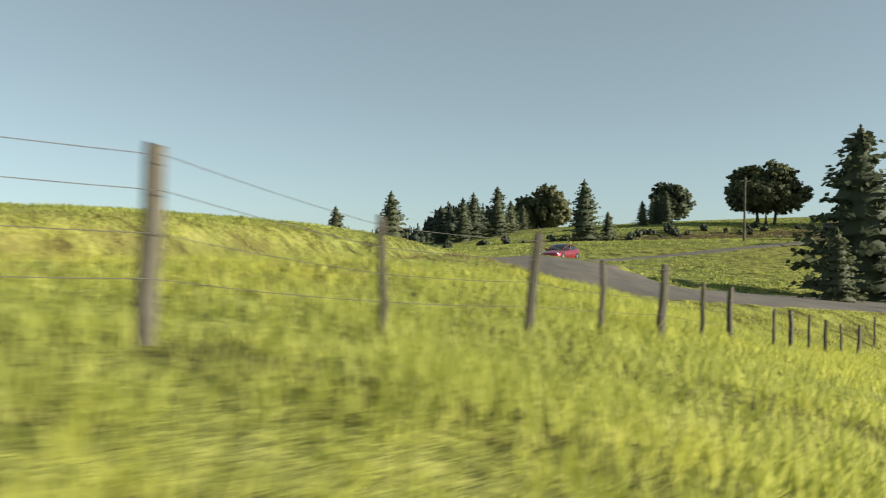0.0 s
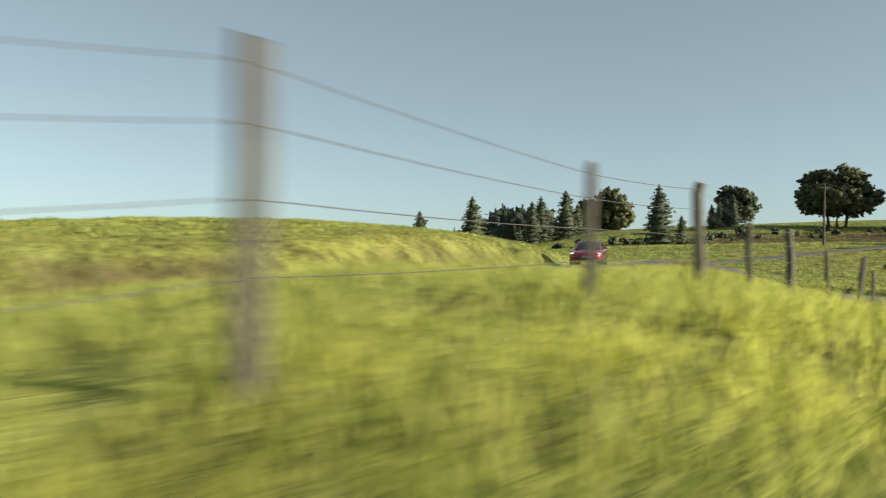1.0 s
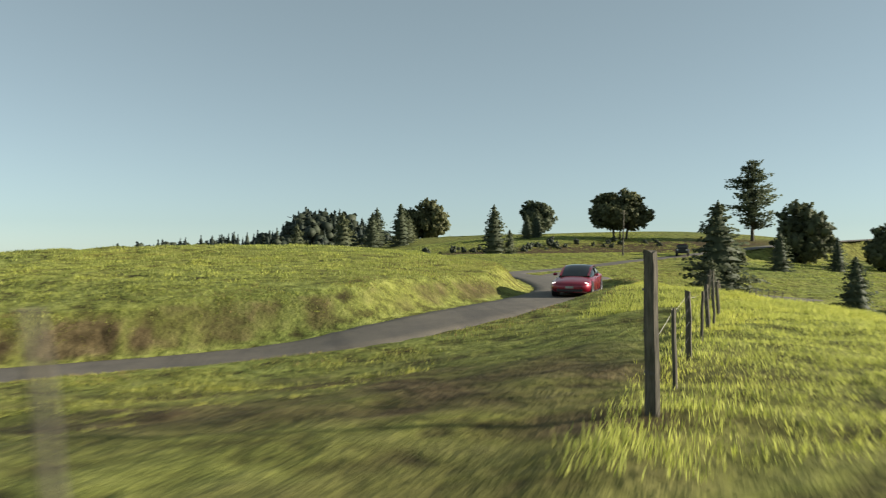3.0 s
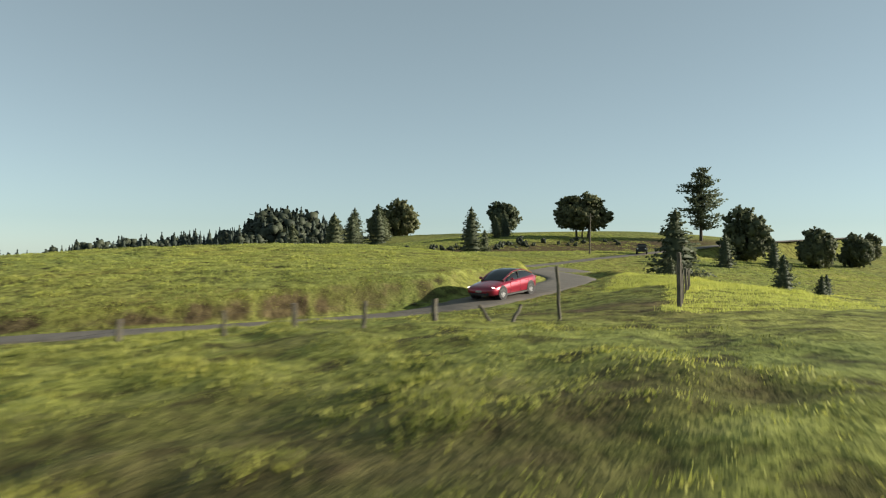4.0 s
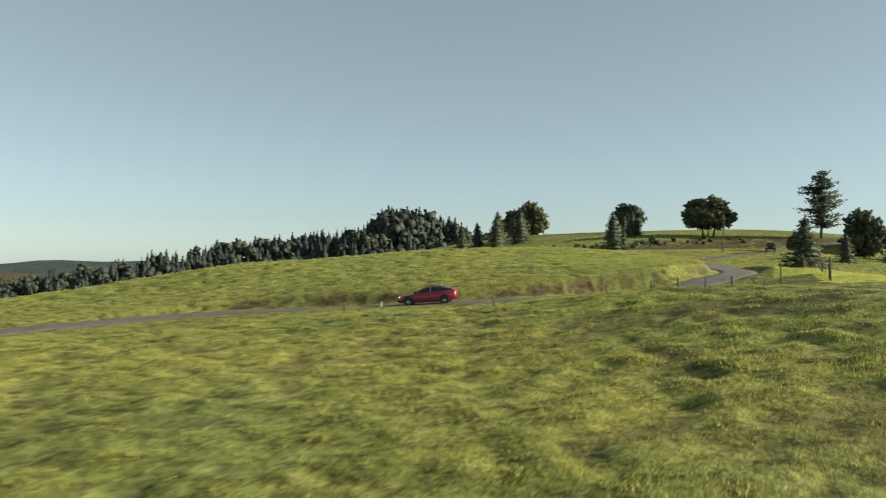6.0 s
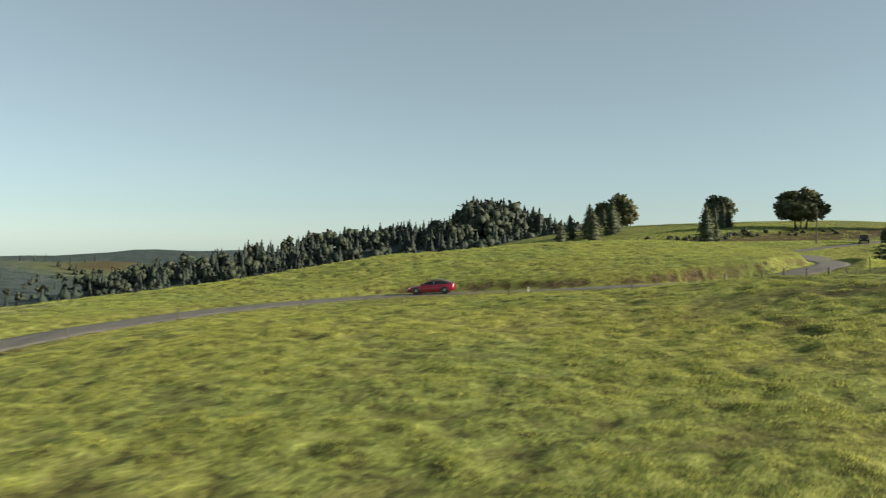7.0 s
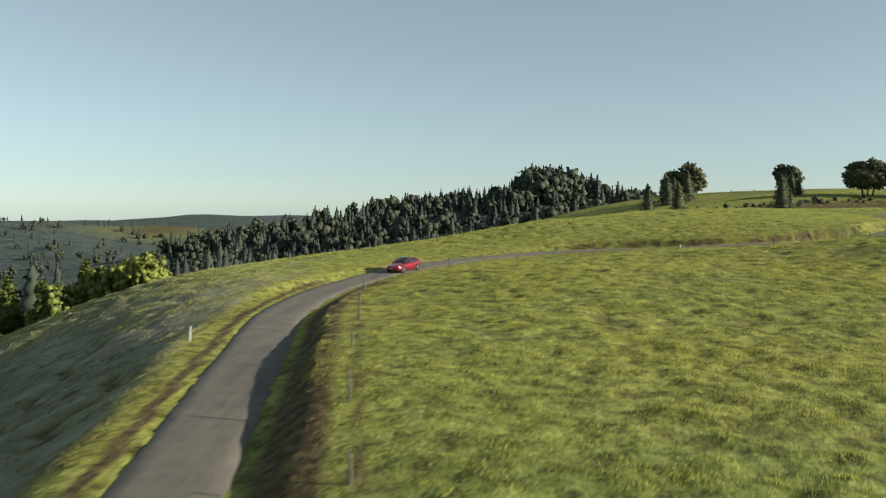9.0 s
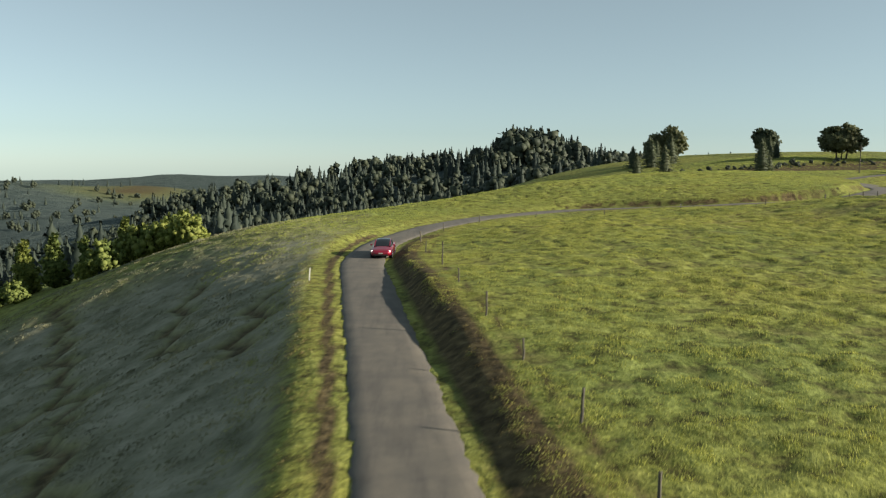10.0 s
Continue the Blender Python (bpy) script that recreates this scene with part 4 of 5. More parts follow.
def glow_material(name, colour, strength):
    n = Nodes(name)
    n.set(Roughness=0.2)
    n.bsdf.inputs["Base Color"].default_value = (*colour, 1)
    n.bsdf.inputs["Emission Color"].default_value = (*colour, 1)
    n.bsdf.inputs["Emission Strength"].default_value = strength
    return n.mat


M_RED = car_paint()
M_GLASS = simple("dark_glass", (0.012, 0.014, 0.016), 0.06, 0.0, 0.05)
M_BLACK = simple("black_plastic", (0.014, 0.014, 0.015), 0.5)
M_TYRE = simple("tyre_rubber", (0.02, 0.02, 0.021), 0.85)
M_RIM = simple("rim_alloy", (0.62, 0.62, 0.64), 0.3, 0.6)
M_CHROME = simple("bright_trim", (0.7, 0.7, 0.7), 0.15, 1.0)
M_LAMP = glow_material("headlamp", (1.0, 0.95, 0.88), 1.6)
M_TAIL = simple("tail_lamp", (0.35, 0.01, 0.01), 0.2)

# half sections of the body from nose to tail: y (ahead is negative), half width, sill, waist, shoulder crest
BODY = [(-2.34, 0.52, 0.36, 0.52, 0.58), (-2.26, 0.74, 0.27, 0.58, 0.66), (-2.08, 0.86, 0.22, 0.64, 0.735), (-1.75, 0.915, 0.2, 0.69, 0.8),
        (-1.35, 0.925, 0.19, 0.73, 0.87), (-0.95, 0.925, 0.18, 0.78, 0.935), (-0.4, 0.922, 0.18, 0.83, 0.965), (0.2, 0.922, 0.18, 0.86, 0.985),
        (0.8, 0.925, 0.18, 0.885, 1.0), (1.35, 0.925, 0.2, 0.9, 1.03), (1.8, 0.9, 0.23, 0.91, 1.05), (2.12, 0.84, 0.28, 0.9, 1.06), (2.28, 0.74, 0.36, 0.86, 1.0), (2.35, 0.6, 0.42, 0.74, 0.86)]
# the cabin: y, half width at the waist, half width at the roof, waist height, roof height
CABIN = [(-1.0, 0.74, 0.66, 0.92, 0.945), (-0.62, 0.79, 0.66, 0.94, 1.14), (-0.15, 0.8, 0.63, 0.955, 1.345), (0.25, 0.8, 0.61, 0.965, 1.425), (0.65, 0.8, 0.6, 0.975, 1.44),
         (1.05, 0.79, 0.59, 0.985, 1.405), (1.45, 0.77, 0.575, 1.0, 1.3), (1.8, 0.73, 0.56, 1.02, 1.17), (2.08, 0.68, 0.56, 1.03, 1.065)]


def loft(rows):
    """A closed skin over rows of points (each row mirrored in x already), capped at both ends."""
    bm = bmesh.new()
    loops = [[bm.verts.new(p) for p in row] for row in rows]
    n = len(rows[0])
    for a, b in zip(loops, loops[1:]):
        for i in range(n - 1):
            bm.faces.new((a[i], b[i], b[i + 1], a[i + 1]))
        bm.faces.new((a[n - 1], b[n - 1], b[0], a[0]))
    bm.faces.new(loops[0])
    bm.faces.new(loops[-1][::-1])
    bmesh.ops.recalc_face_normals(bm, faces=bm.faces)
    return bm


def mirrored(half):
    return [(-x, y, z) for x, y, z in half[::-1] if x > 1e-6] + half if half[0][0] > 1e-6 else [(-x, y, z) for x, y, z in half[:0:-1]] + half


def smooth_mesh(ob, angle=40):
    for p in ob.data.polygons:
        p.use_smooth = True
    ob.data.set_sharp_from_angle(angle=radians(angle))
    return ob


def wheel(x, y, parent):
    hub = new("wheel")
    hub.parent = parent
    hub.matrix_basis = pose(x, y, 0.335)
    side = 1 if x > 0 else -1
    bm = bmesh.new()
    profile = [(0.235, -0.1), (0.3, -0.118), (0.33, -0.1), (0.336, -0.05), (0.336, 0.05), (0.33, 0.1), (0.3, 0.118), (0.235, 0.1)]
    seg = 28
    rings = [[bm.verts.new((w, r * math.cos(2 * math.pi * k / seg), r * math.sin(2 * math.pi * k / seg))) for r, w in profile] for k in range(seg)]
    for k in range(seg):
        a, b = rings[k], rings[(k + 1) % seg]
        for i in range(len(profile) - 1):
            bm.faces.new((a[i], a[i + 1], b[i + 1], b[i]))
    bmesh.ops.recalc_face_normals(bm, faces=bm.faces)
    smooth_mesh(part("tyre", bm, M_TYRE, hub))
    bm = bmesh.new()
    turn = Matrix.Rotation(radians(90), 4, "Y")
    bmesh.ops.create_cone(bm, cap_ends=True, segments=28, radius1=0.24, radius2=0.24, depth=0.12, matrix=Matrix.Translation((side * 0.02, 0, 0)) @ turn)
    for k in range(10):
        a = Matrix.Rotation(radians(36 * k), 4, "X")
        bmesh.ops.create_cube(bm, size=1, matrix=a @ Matrix.Translation((side * 0.09, 0, 0.13)) @ Matrix.Diagonal((0.03, 0.035, 0.2, 1)))
    bmesh.ops.create_cone(bm, cap_ends=True, segments=16, radius1=0.05, radius2=0.04, depth=0.05, matrix=Matrix.Translation((side * 0.1, 0, 0)) @ turn)
    part("rim", bm, M_RIM, hub)
    return hub


def build_car(name, label, paint, scale=(1, 1, 1)):
    """A four-door fastback, 4.7 m long, nose towards -y, standing on z = 0."""
    car = new(name)
    rows = []
    for y, w, sill, waist, crest in BODY:
        half = [(0, y, sill), (w * 0.8, y, sill), (w * 0.97, y, sill + 0.08), (w, y, (sill + waist) / 2), (w * 0.985, y, waist - 0.03), (w * 0.93, y, waist + 0.03),
                (w * 0.8, y, (waist + crest * 2) / 3), (w * 0.4, y, crest - 0.01), (0, y, crest)]
        rows.append([(-a, b, c) for a, b, c in half[1:-1]][::-1] + half)
    rows = [[r[-1]] + r[:-1] for r in rows]
    body = smooth_mesh(part("body", loft(rows), paint, car), 50)
    # dark cabin glass with a red-edged roof line
    rows = []
    for y, wb, wt, zb, zt in CABIN:
        half = [(0, y, zb - 0.08), (wb, y, zb - 0.06), (wb * 0.995, y, zb + 0.02), ((wb + wt * 2) / 3, y, zb + (zt - zb) * 0.72), (wt * 0.92, y, zb + (zt - zb) * 0.94), (wt * 0.5, y, zt - 0.005), (0, y, zt)]
        r = [(-a, b, c) for a, b, c in half[1:-1]][::-1] + half
        rows.append([r[-1]] + r[:-1])
    smooth_mesh(part("cabin_glass", loft(rows), M_GLASS, car, "dark tinted windows and glass roof"), 50)

    def ribbon(nm, pts, wide, high, material, lab=""):
        bm = bmesh.new()
        for a, b in zip(pts, pts[1:]):
            a, b = Vector(a), Vector(b)
            m = (b - a).to_track_quat("Y", "Z").to_matrix().to_4x4()
            bmesh.ops.create_cube(bm, size=1, matrix=Matrix.Translation((a + b) / 2) @ m @ Matrix.Diagonal((wide, (b - a).length + 0.02, high, 1)))
        return part(nm, bm, material, car, lab)

    def rail(s, k, off=0.012):
        """Points along the upper side of the cabin."""
        return [(s * ((wb + wt * 2) / 3 * (1 - k) + wt * 0.92 * k + off), y, zb + (zt - zb) * (0.72 + 0.22 * k) + off) for y, wb, wt, zb, zt in CABIN]
    for s in (-1, 1):
        ribbon("roof_rail", rail(s, 0.55), 0.09, 0.03, paint)
        ribbon("window_trim", rail(s, 0.0)[1:-1], 0.02, 0.025, M_CHROME, "bright window trim")
        ribbon("centre_pillar", [(s * 0.8, 0.32, 0.97), (s * 0.72, 0.36, 1.29)], 0.02, 0.07, M_BLACK)
        bm = bmesh.new()
        bmesh.ops.create_uvsphere(bm, u_segments=12, v_segments=8, radius=1, matrix=Matrix.Translation((s * 0.99, -0.62, 1.0)) @ Matrix.Diagonal((0.11, 0.07, 0.07, 1)))
        smooth_mesh(part("wing_mirror", bm, paint, car))
        bm = bmesh.new()
        bmesh.ops.create_uvsphere(bm, u_segments=14, v_segments=8, radius=1, matrix=Matrix.Translation((s * 0.7, -2.06, 0.645)) @ Matrix.Rotation(radians(-s * 32), 4, "Z") @ Matrix.Rotation(radians(-14), 4, "X") @ Matrix.Diagonal((0.16, 0.09, 0.04, 1)))
        smooth_mesh(part("headlight", bm, M_LAMP, car, "lit white headlight"))
        bm = bmesh.new()
        bmesh.ops.create_cube(bm, size=1, matrix=Matrix.Translation((s * 0.66, 2.2, 0.86)) @ Matrix.Rotation(radians(-s * 28), 4, "Z") @ Matrix.Diagonal((0.34, 0.12, 0.1, 1)))
        part("tail_light", bm, M_TAIL, car)
        for y in (-0.02, 0.95):
            bm = bmesh.new()
            bmesh.ops.create_cube(bm, size=1, matrix=Matrix.Translation((s * 0.915, y, 0.8)) @ Matrix.Diagonal((0.02, 0.22, 0.025, 1)))
            part("door_handle", bm, paint, car)
        for y in (-0.66, 0.3, 1.18):
            bm = bmesh.new()
            bmesh.ops.create_cube(bm, size=1, matrix=Matrix.Translation((s * 0.918, y, 0.56)) @ Matrix.Diagonal((0.016, 0.008, 0.6, 1)))
            part("door_gap", bm, M_BLACK, car)
        for y in (-1.42, 1.42):
            bm = bmesh.new()
            bmesh.ops.create_cone(bm, cap_ends=True, segments=28, radius1=0.385, radius2=0.385, depth=0.3, matrix=Matrix.Translation((s * 0.785, y, 0.345)) @ Matrix.Rotation(radians(90), 4, "Y"))
            part("wheel_arch", bm, M_BLACK, car)
        bm = bmesh.new()
        bmesh.ops.create_cube(bm, size=1, matrix=Matrix.Translation((s * 0.9, 0, 0.2)) @ Matrix.Diagonal((0.06, 2.1, 0.08, 1)))
        part("side_skirt", bm, M_BLACK, car)
    for nm, y, z, w, h in (("lower_grille", -2.285, 0.34, 1.2, 0.14), ("rear_diffuser", 2.27, 0.38, 1.2, 0.16)):
        bm = bmesh.new()
        bmesh.ops.create_cube(bm, size=1, matrix=Matrix.Translation((0, y, z)) @ Matrix.Diagonal((w, 0.16, h, 1)))
        bmesh.ops.bevel(bm, geom=bm.edges[:], offset=0.03, segments=2, affect="EDGES")
        part(nm, bm, M_BLACK, car)
    bm = bmesh.new()
    bmesh.ops.create_cube(bm, size=1, matrix=Matrix.Translation((0, -2.345, 0.47)) @ Matrix.Diagonal((0.36, 0.02, 0.1, 1)))
    part("number_plate", bm, M_WHITE, car)
    wheels = [wheel(s * 0.83, y, car) for y in (-1.42, 1.42) for s in (-1, 1)]
    return tagged(car, label, "car"), wheels


RED_CAR, WHEELS = build_car("red_car", "glossy red fastback sedan with lit headlights driving on the lane", M_RED)


def build_suv(x, y, heading):
    """A dark four-wheel drive standing on the far lane."""
    car = new("parked_suv")
    z = float(ground_height(x, y, False)) + 0.05
    car.matrix_basis = pose(x, y, z, 0, 0, heading)

    def box(nm, cx, cy, cz, sx, sy, sz, mat, bev=0.06):
        bm = bmesh.new()
        bmesh.ops.create_cube(bm, size=1, matrix=Matrix.Translation((cx, cy, cz)) @ Matrix.Diagonal((sx, sy, sz, 1)))
        bmesh.ops.bevel(bm, geom=bm.edges[:], offset=bev, segments=3, affect="EDGES")
        return part(nm, bm, mat, car)
    box("body", 0, 0, 0.78, 1.85, 4.2, 0.75, M_BLACK, 0.12)
    box("cabin", 0, 0.35, 1.42, 1.65, 2.7, 0.65, M_GLASS, 0.16)
    box("roof", 0, 0.35, 1.77, 1.6, 2.5, 0.06, M_RED, 0.02)
    box("bumper", 0, -2.13, 0.55, 1.8, 0.2, 0.2, M_BLACK)
    for s in (-1, 1):
        box("headlight", s * 0.65, -2.1, 0.9, 0.24, 0.06, 0.18, M_RIM, 0.02)
        for yy in (-1.3, 1.3):
            bm = bmesh.new()
            bmesh.ops.create_cone(bm, cap_ends=True, segments=22, radius1=0.38, radius2=0.38, depth=0.25, matrix=Matrix.Translation((s * 0.82, yy, 0.38)) @ Matrix.Rotation(radians(90), 4, "Y"))
            part("wheel", bm, M_TYRE, car)
    return tagged(car, "dark four-wheel drive with a red roof standing on the far lane", "car")


build_suv(36, 72.6, -31)


# ---- pole, house and far things ----
def utility_pole(x, y, h):
    base = new("utility_pole")
    z = float(ground_height(x, y, False))
    base.matrix_basis = pose(x, y, z - 0.3, 0, 1, 0)
    bm = bmesh.new()
    bmesh.ops.create_cone(bm, cap_ends=True, segments=10, radius1=0.14, radius2=0.09, depth=h, matrix=Matrix.Translation((0, 0, h / 2)))
    part("pole", bm, M_POST, base)
    bm = bmesh.new()
    bmesh.ops.create_cube(bm, size=1, matrix=Matrix.Translation((0, 0, h - 0.5)) @ Matrix.Diagonal((1.2, 0.1, 0.1, 1)))
    part("crossarm", bm, M_POST, base)
    return tagged(base, "grey wooden utility pole beside the far lane", "pole")


def farmhouse(x, y, turn, w=14, d=8):
    base = new("farmhouse")
    z = float(base_ground(x, y))
    base.matrix_basis = pose(x, y, z, 0, 0, turn)
    wall = simple("house_wall", (0.12, 0.1, 0.085), 0.9)
    roof = simple("house_roof", (0.06, 0.055, 0.055), 0.8)
    bm = bmesh.new()
    bmesh.ops.create_cube(bm, size=1, matrix=Matrix.Translation((0, 0, 2.2)) @ Matrix.Diagonal((w, d, 6.4, 1)))
    part("wall", bm, wall, base)
    bm = bmesh.new()
    v = [bm.verts.new(p) for p in ((-w / 2 - 0.8, -d / 2 - 0.8, 5.2), (w / 2 + 0.8, -d / 2 - 0.8, 5.2), (w / 2 + 0.8, d / 2 + 0.8, 5.2), (-w / 2 - 0.8, d / 2 + 0.8, 5.2), (-w / 2 + 1.5, 0, 8.2), (w / 2 - 1.5, 0, 8.2))]
    for f in ((0, 1, 5, 4), (1, 2, 5), (2, 3, 4, 5), (3, 0, 4), (3, 2, 1, 0)):
        bm.faces.new([v[i] for i in f])
    part("roof", bm, roof, base)
    for k in (-4, 0, 4):
        bm = bmesh.new()
        bmesh.ops.create_cube(bm, size=1, matrix=Matrix.Translation((k, -d / 2, 2.8)) @ Matrix.Diagonal((1.8, 0.12, 1.5, 1)))
        part("window", bm, M_GLASS, base)
    return tagged(base, "dark hip-roofed farmhouse among trees on the ridge", "house")


utility_pole(30.1, 80.4, 7.5)
farmhouse(-62, 655, 12)


# ---- grass ----
def grass_patch(name, label, seed, tufts, per, box, height, width, material, keep, spread_=0.12, low=0.25, bent=False, along=None):
    """Tufts of bent blades over the ground inside a box, thick where the noise is high."""
    rng = np.random.RandomState(seed)
    x0, x1, y0, y1 = box
    x, y = rng.uniform(x0, x1, tufts), rng.uniform(y0, y1, tufts)
    if along:                # beside the lane, between two distances from its middle
        k = rng.randint(0, len(MAIN_LINE), tufts)
        t = np.gradient(MAIN_LINE[:, :2], axis=0)[k]
        t /= np.linalg.norm(t, axis=1)[:, None]
        off = rng.uniform(along[0], along[1], tufts) * np.where(rng.rand(tufts) < 0.5, 1, -1)
        x, y = MAIN_LINE[k, 0] - t[:, 1] * off, MAIN_LINE[k, 1] + t[:, 0] * off
        x, y = x + rng.normal(0, 0.3, tufts), y + rng.normal(0, 0.3, tufts)
    d1, _, _ = nearest(MAIN_LINE, x, y, 12)
    d2, _, _ = nearest(SIDE_LINE, x, y, 12)
    clump = 0.4 * value_noise(x, y, 1.0, 72) + 0.3 * value_noise(x, y, 1.9, 71) + 0.3 * value_noise(x, y, 3.2, seed + 1)
    ok = (d1 > HALF_ROAD + 0.1) & (d2 > HALF_SIDE + 0.1) & keep(x, y, d1) & (clump > low + 0.22 * rng.rand(tufts))
    x, y, clump = x[ok], y[ok], clump[ok]
    n = len(x)
    tall = height * (0.35 + 1.1 * clump) * rng.uniform(0.7, 1.25, n)
    d1 = d1[ok]
    tall = tall * np.where((y < -19) & (x > -30), 0.62, 1.0)      # grazed lower towards the corner
    tall = tall * np.clip(0.4 + (d1 - HALF_ROAD) * 0.12, 0.4, 1) * np.clip(0.25 + (d2[ok] - HALF_SIDE) * 0.25, 0.25, 1)
    bx = np.repeat(x, per) + rng.normal(0, spread_, n * per)
    by = np.repeat(y, per) + rng.normal(0, spread_, n * per)
    bz = ground_height(bx, by) - 0.03
    h = np.repeat(tall, per) * rng.uniform(0.6, 1.2, n * per)
    a = rng.uniform(0, 2 * np.pi, n * per)
    lean = rng.uniform(0.15, 0.75, n * per) * h
    lx, ly = np.cos(a) * lean + 0.12 * h, np.sin(a) * lean
    w = width * rng.uniform(0.7, 1.3, n * per)
    px, py = -np.sin(a) * w, np.cos(a) * w
    p0 = np.stack([bx - px, by - py, bz], 1)
    p1 = np.stack([bx + px, by + py, bz], 1)
    m0 = np.stack([bx + lx * 0.35 - px * 0.7, by + ly * 0.35 - py * 0.7, bz + h * 0.6], 1)
    m1 = np.stack([bx + lx * 0.35 + px * 0.7, by + ly * 0.35 + py * 0.7, bz + h * 0.6], 1)
    tip = np.stack([bx + lx, by + ly, bz + h], 1)
    if bent:
        v = np.stack([p0, p1, m0, m1, tip], 1).reshape(-1, 3)
        b = np.arange(n * per)[:, None] * 5
        f = np.concatenate([b + [0, 1, 3], b + [0, 3, 2], b + [2, 3, 4]])
    else:
        v = np.stack([p0, p1, tip], 1).reshape(-1, 3)
        f = np.arange(n * per * 3).reshape(-1, 3)
    ob = mesh_object(name, v, f, material, None, False)
    return tagged(ob, label, "grass", kind="stuff")


FENCE_LINE = [(-21.4, -29.3), (-7.3, -6.9), (2, 7.2), (8, 18)]


M_GRAZED = leaf_material("grazed_grass", (0.1, 0.115, 0.045), (0.19, 0.205, 0.078), 0.8, 0.3, 0.7)
# M_SHADED blades are greyed: the western slope's shade sits in their colour
M_SHADED = leaf_material("shaded_blades", (0.16, 0.17, 0.1), (0.29, 0.29, 0.195), 0.8, 0.3, 0.3)


RX, RY = [p_[0] for p_ in ROAD[10:]], [p_[1] for p_ in ROAD[10:]]


def build_grass():
    near = lambda lo, hi: (lambda x, y, d: (path_distance(x, y, FENCE_LINE) >= lo) & (path_distance(x, y, FENCE_LINE) < hi) & (y < 24))
    def east(x, y):
        """How far a place lies on the pasture side of the fence line."""
        return 0.8477 * (x + 21.4) - 0.5305 * (y + 29.3)
    grass_patch("fence_grass", "tall bright green grass along the fence", 21, 64000, 10, (-26, 14, -36, 24), 0.19, 0.008, M_TALL,
                lambda x, y, d: near(0, 5.5)(x, y, d) & (y > -30) & (east(x, y) > np.where(y < -13, -0.45, -3.5)), 0.14, 0.0, True)
    grass_patch("slope_grass", "green pasture grass on the slope beside the fence", 22, 80000, 7, (-34, 26, -45, 30), 0.1, 0.013, M_TALL,
                lambda x, y, d: (path_distance(x, y, FENCE_LINE) >= 5.5) & (y > -34) & (east(x, y) > np.where(y < -8, 0.0, -4.0)) & (y - 0.85 * x < 20), 0.18, 0.02)
    grass_patch("field_grass", "tussocky green grass of the open field", 23, 190000, 6, (-86, -20, -124, -10), 0.12, 0.019, M_GRASS,
                lambda x, y, d: (path_distance(x, y, FENCE_LINE) > 5.5) & (y < -14) & (x < -26 + 0.4 * (y + 40)) & (d > 3.2) & (y < np.interp(x, RX, RY)), 0.15, 0.37)
    grass_patch("hill_grass", "bright green grass on the hill above the lane", 24, 95000, 6, (-104, 6, -50, 44), 0.13, 0.03, M_HILL,
                lambda x, y, d: ((y > np.interp(x, RX, RY)) | (x < -88)) & (path_distance(x, y, FENCE_LINE) > 5.5) & (d > 3), 0.2, 0.2)
    grass_patch("lane_grass", "short grazed dull green grass between fence and lane", 29, 26000, 6, (-34, -8, -36, -4), 0.055, 0.012, M_GRAZED,
                lambda x, y, d: (east(x, y) < -0.4) & (d > 2.2), 0.15, 0.3)
    bank = lambda x, y, d: (x > -87) & (y < -36) & (x < -70) & (d > 2.5) & (d < 4.7)
    rut = lambda x, y, d: (x < -84) & (y < -36) & (d > 2.4) & (d < 2.9)
    seen = lambda x, y: (x < 2) & (y < 40) & (y > -122)
    grass_patch("verge_grass", "rough grass and weeds on the lane's verges and banks", 25, 34000, 7, (0, 1, 0, 1), 0.13, 0.014, M_GRASS,
                lambda x, y, d: seen(x, y) & ~bank(x, y, d) & ~rut(x, y, d), 0.14, 0.22, along=(2.0, 6.5))
    grass_patch("bank_grass", "dry straw-coloured grass on the cut banks", 26, 20000, 7, (0, 1, 0, 1), 0.15, 0.013, M_STRAW,
                lambda x, y, d: seen(x, y), 0.12, 0.36, along=(2.2, 5.2))
    grass_patch("shade_grass", "thin grass on the western slope, its shade painted in as grey-green", 27, 24000, 6, (-135, -90, -122, -10), 0.16, 0.035, M_SHADED, lambda x, y, d: (d > 4.4) & (x < -88) & (gully(x, y) < 0.25), 0.2, 0.3)
    grass_patch("far_grass", "green pasture towards the oak hill", 28, 24000, 6, (-30, 70, 30, 160), 0.16, 0.08, M_HILL, lambda x, y, d: y > 20, 0.3, 0.25)


build_grass()


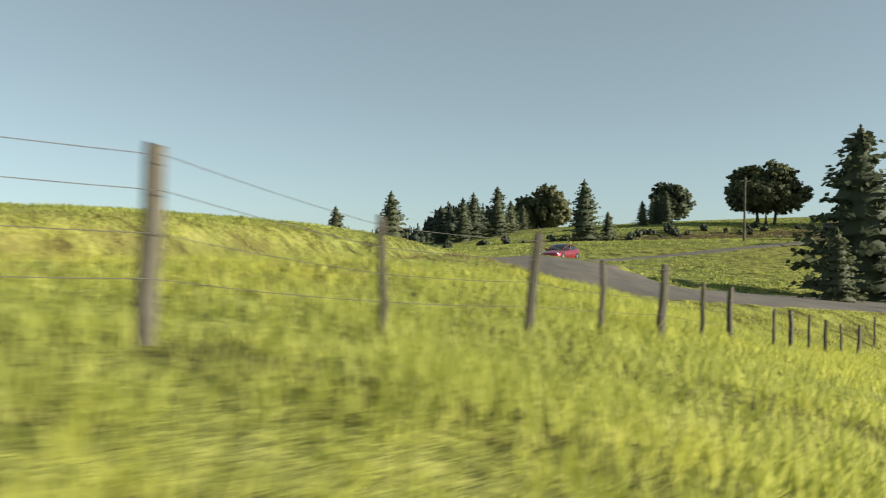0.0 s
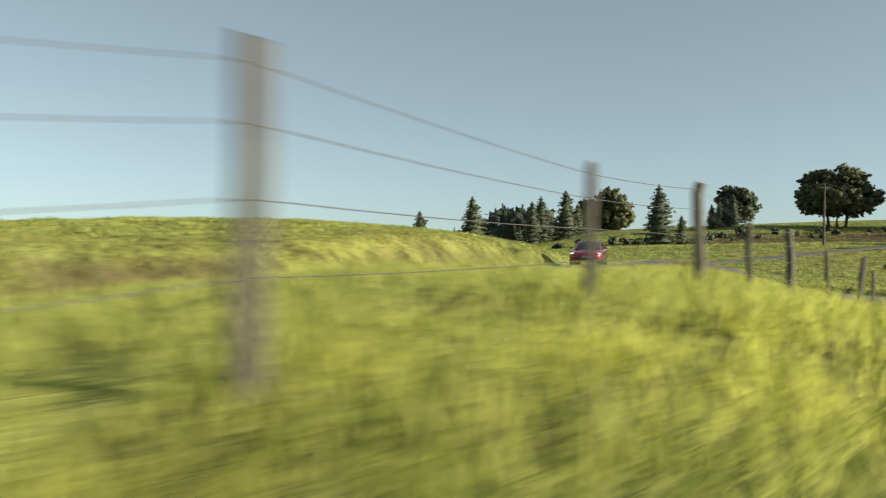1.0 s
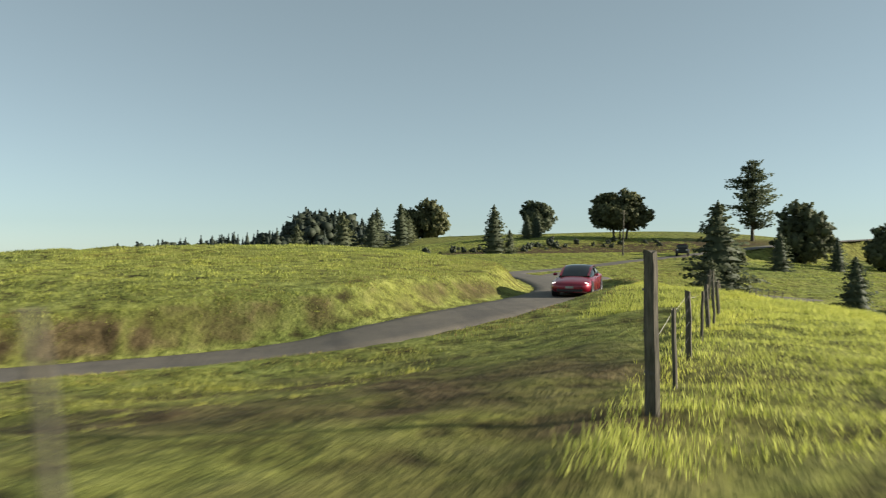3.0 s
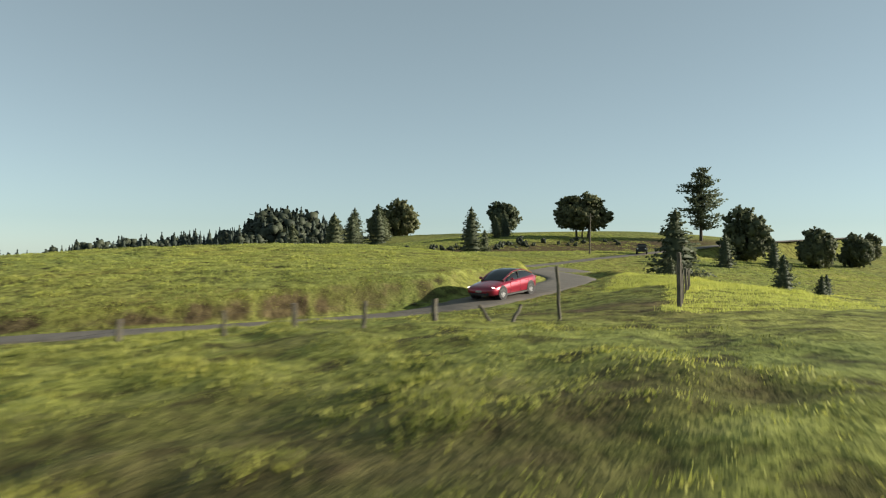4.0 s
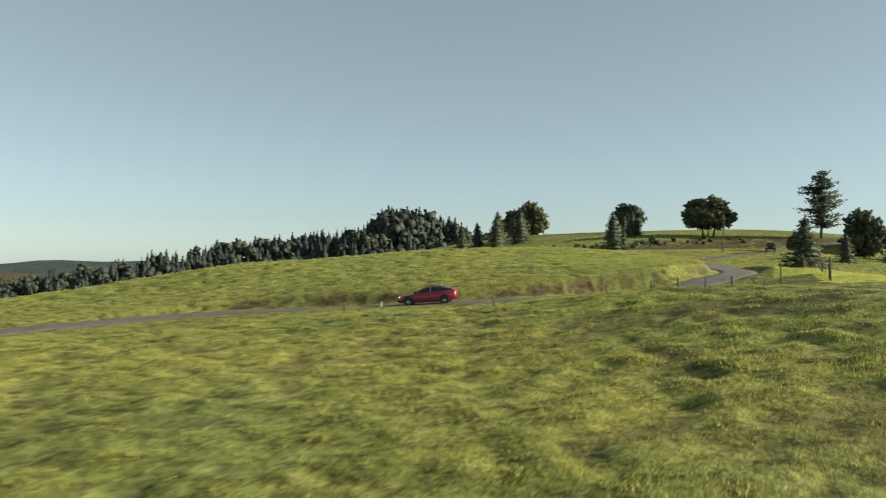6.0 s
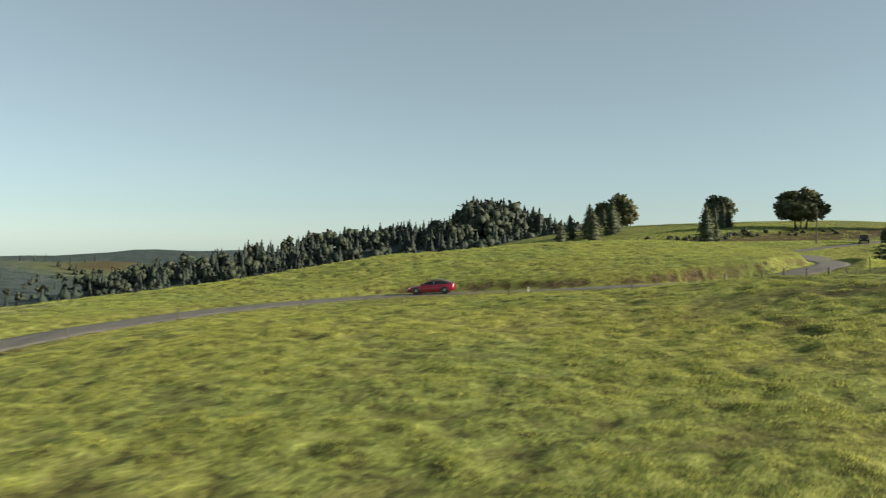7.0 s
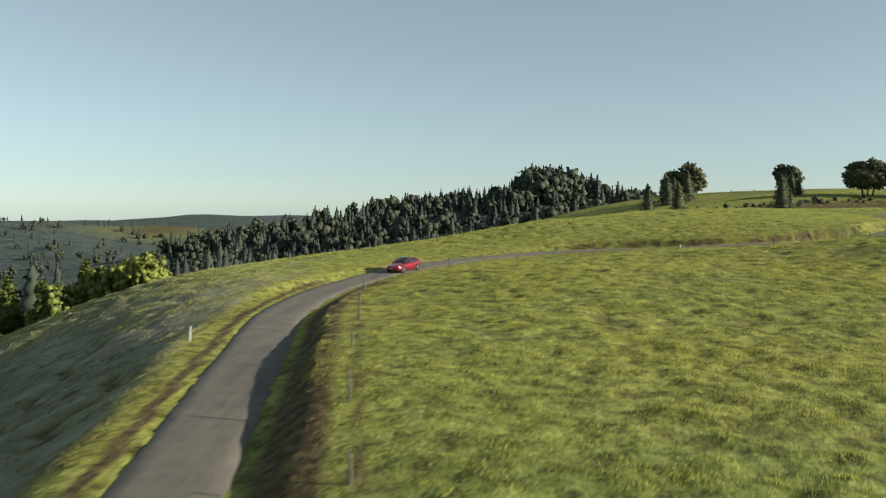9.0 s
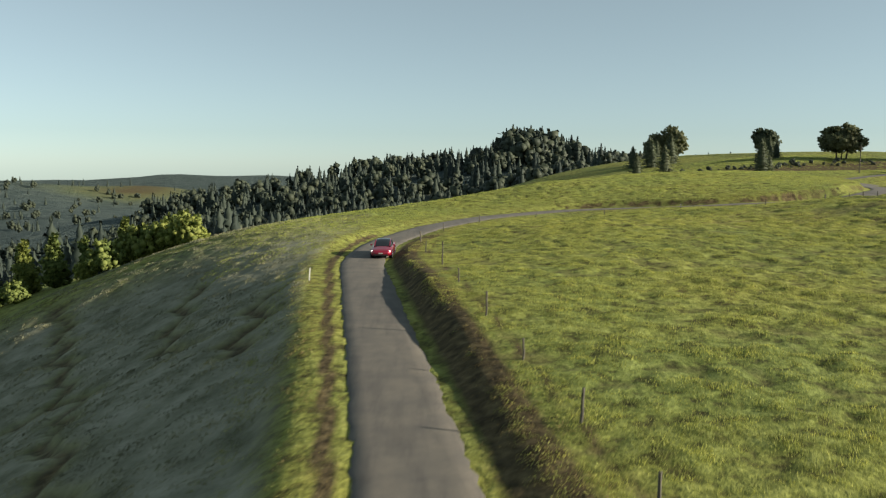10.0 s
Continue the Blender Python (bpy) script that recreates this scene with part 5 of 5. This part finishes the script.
# ---- what moves ----
def car_pose(s, off):
    """The car on the lane: s metres along its centre line, off metres to the side."""
    run = np.concatenate([[0], np.cumsum(np.linalg.norm(np.diff(MAIN_LINE[:, :2], axis=0), axis=1))])
    p = np.array([np.interp(s, run, MAIN_LINE[:, k]) for k in range(3)])
    a = np.array([np.interp(s - 1.4, run, MAIN_LINE[:, k]) for k in range(3)])
    b = np.array([np.interp(s + 1.4, run, MAIN_LINE[:, k]) for k in range(3)])
    d = a - b                      # the way it drives
    heading = math.degrees(math.atan2(d[0], -d[1]))
    pitch = math.degrees(math.atan2(d[2], math.hypot(d[0], d[1])))
    n = np.array([d[1], -d[0]]) / math.hypot(d[0], d[1])
    return pose(p[0] + n[0] * off, p[1] + n[1] * off, p[2] + 0.05, -pitch, 0, heading)


# seconds, metres along the lane, metres off its centre
DRIVE = [(0.0, 247.0, 0.0), (0.5, 233.7, 0.1), (1.0, 222.0, 0.3), (1.5, 213.2, 0.5), (2.0, 204.2, -0.4), (2.5, 195.5, -0.8), (3.0, 188.3, -0.9), (3.5, 182.0, -0.6),
         (4.0, 176.3, 0.0), (4.5, 170.4, 0.1), (5.0, 163.5, -0.1), (5.5, 156.6, 0.1), (6.0, 150.0, 0), (6.5, 143.4, 0), (7.0, 136.8, 0), (7.5, 129.8, 0.0), (8.0, 121.8, -0.2),
         (8.5, 112.4, -0.6), (9.0, 101.6, -0.9), (9.5, 89.4, -1.2), (10.0, 76.6, -1.4)]


def motions():
    walk(RED_CAR, [(t, car_pose(s, o)) for t, s, o in DRIVE])
    ts, ss = [d[0] for d in DRIVE], [d[1] for d in DRIVE]
    for hub in WHEELS:
        x, y, z = hub.matrix_basis.translation
        rows, turn = [], 0.0
        for k in range(0, 301):
            t = k / 30
            if k:
                step = math.degrees(-(np.interp(t, ts, ss) - np.interp(t - 1 / 30, ts, ss)) / 0.336)
                turn += min(step, 80.0)
            rows.append((t, pose(x, y, z, turn, 0, 0)))
        walk(hub, rows)


motions()
